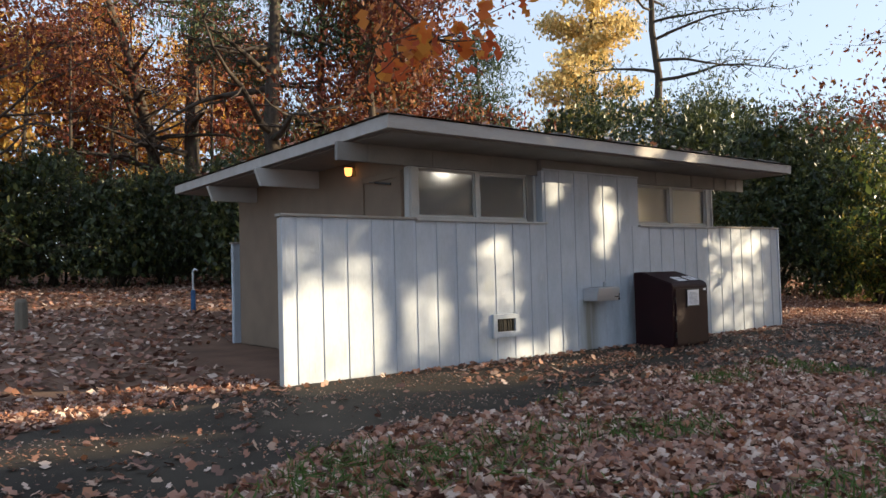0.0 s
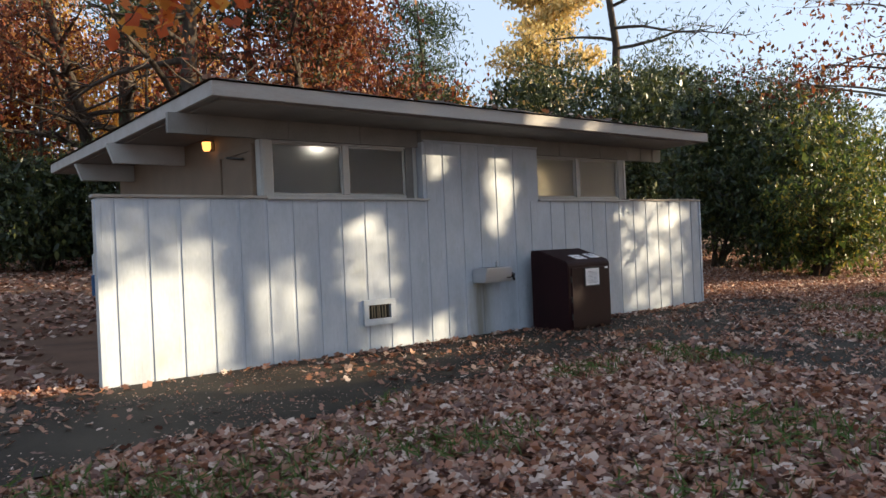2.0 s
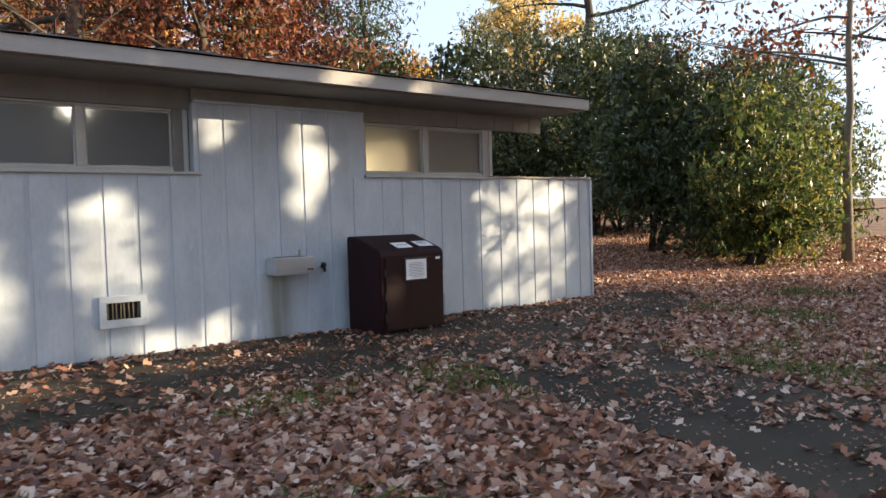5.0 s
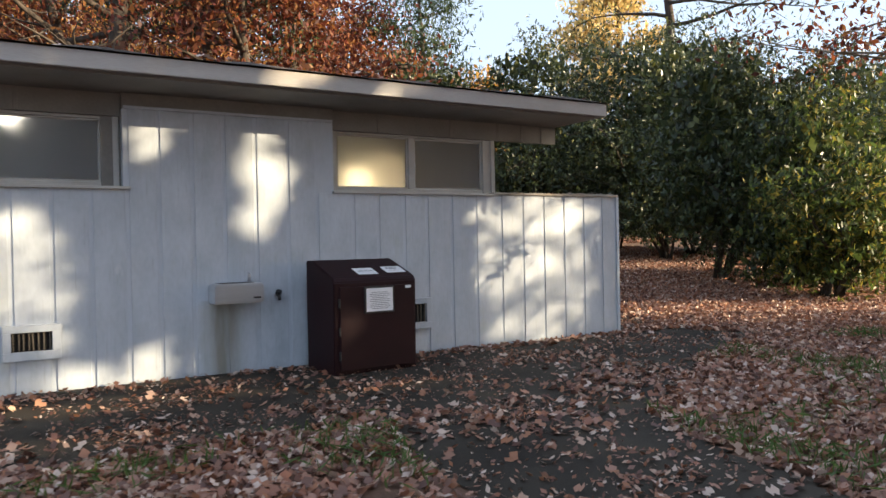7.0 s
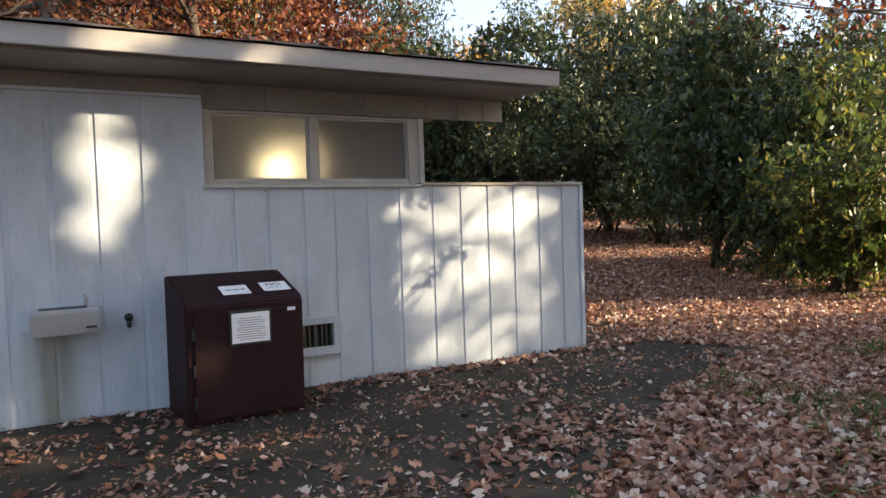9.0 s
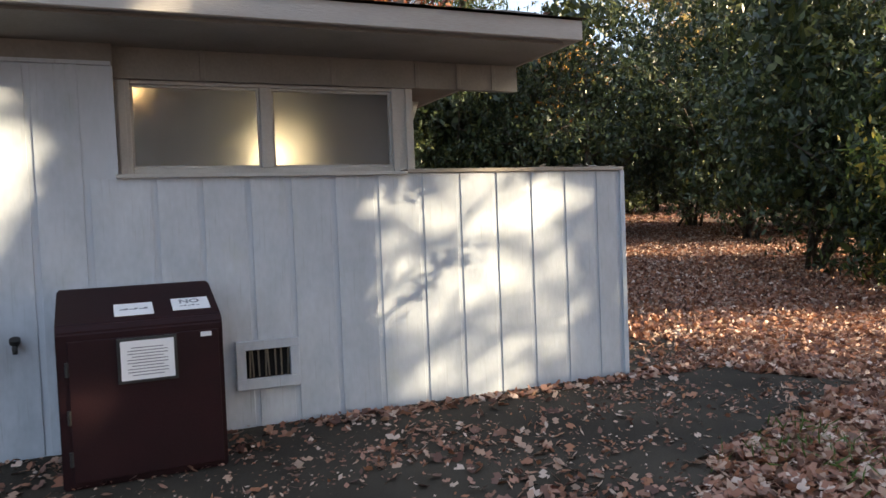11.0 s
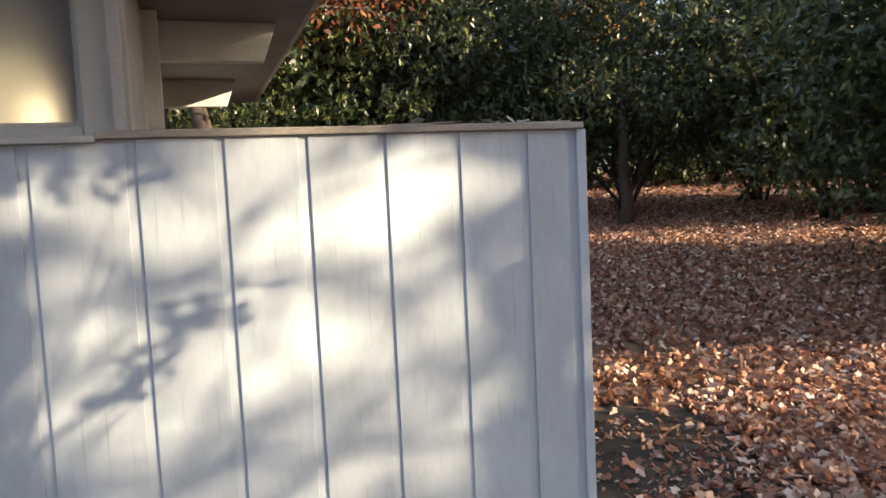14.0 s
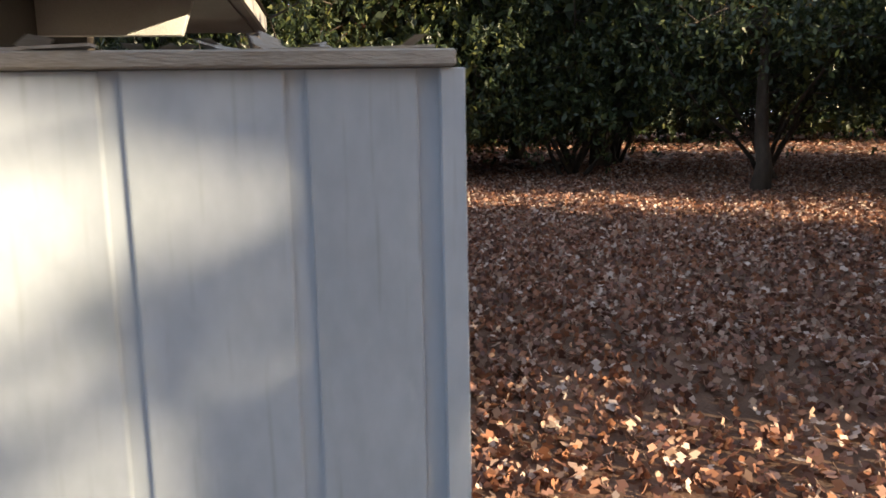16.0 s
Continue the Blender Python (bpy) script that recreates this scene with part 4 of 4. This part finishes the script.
def crumbs(x, y):
    if not paved(x, y):
        return 0
    return max(0.06, min(1, 0.35 + 1.1 * noise.noise(Vector((x * 0.8, y * 1.6, 12))) + 0.5 * noise.noise(Vector((x * 4, y * 4, 2)))))


stuff(leaf_cloud("leaf_crumbs", scatter(90000, -7.5, 13, -9, 1.2, crumbs, 0.016), 0.032, LITTER, flat=0.85, slim=0.5), "broken bits of leaves on the asphalt", "leaves")
stuff(leaf_cloud("leaf_crumbs", scatter(42000, 3.5, 13.5, -6, 1.2, lambda x, y: crumbs(x, y) * max(0, 0.5 + 1.6 * noise.noise(Vector((x * 0.7, y * 1.3, 31))))), 0.055, LITTER, flat=0.6, slim=0.55), "torn brown leaves drifted over the asphalt", "leaves")


def grassy(x, y):
    if paved(x, y):
        return 0
    p = noise.noise(Vector((x * 0.6, y * 0.6, 20)))
    for a, b in ((-1.5, -3.9), (3.9, -3.25), (5.2, -3.7), (8.7, -4.6), (1.2, -4.4)):
        p += 0.45 * math.exp(-((x - a) ** 2 + 3 * (y - b) ** 2) / 0.5)
    return max(0, min(1, (p - 0.08) * 2.5))


blades = scatter(52000, -6, 14, -9, -2, grassy, 0.065)
stuff(leaf_cloud("grass", blades, 0.12, GRASS, slim=0.1), "short green grass showing between the leaves", "grass")

# ---- posts in the field ----
post = empty("wooden_post", "short grey wooden post in the leaves", "post", at=(-1.54, 8.6, ground_z(-1.54, 8.6)))
part("shaft", tube(bmesh.new(), [(0, 0, -0.1), (0, 0, 0.55), (0, 0, 0.62)], [0.12, 0.115, 0.08], 10), WOOD, post)
hyd = empty("water_hydrant", "blue standpipe hydrant with a grey pipe", "hydrant", at=(2.46, 10.4, ground_z(2.46, 10.4)))
part("sleeve", tube(bmesh.new(), [(0, 0, -0.1), (0, 0, 0.5), (0, 0, 0.54)], [0.06, 0.06, 0.045], 10), BLUE, hyd, "blue painted sleeve")
part("pipe", tube(bmesh.new(), [(0, 0, 0.5), (0, 0, 0.98), (0.03, -0.04, 1.06), (0.08, -0.1, 1.02)], [0.025, 0.025, 0.025, 0.022], 8), STEEL, hyd, "grey pipe and spout")
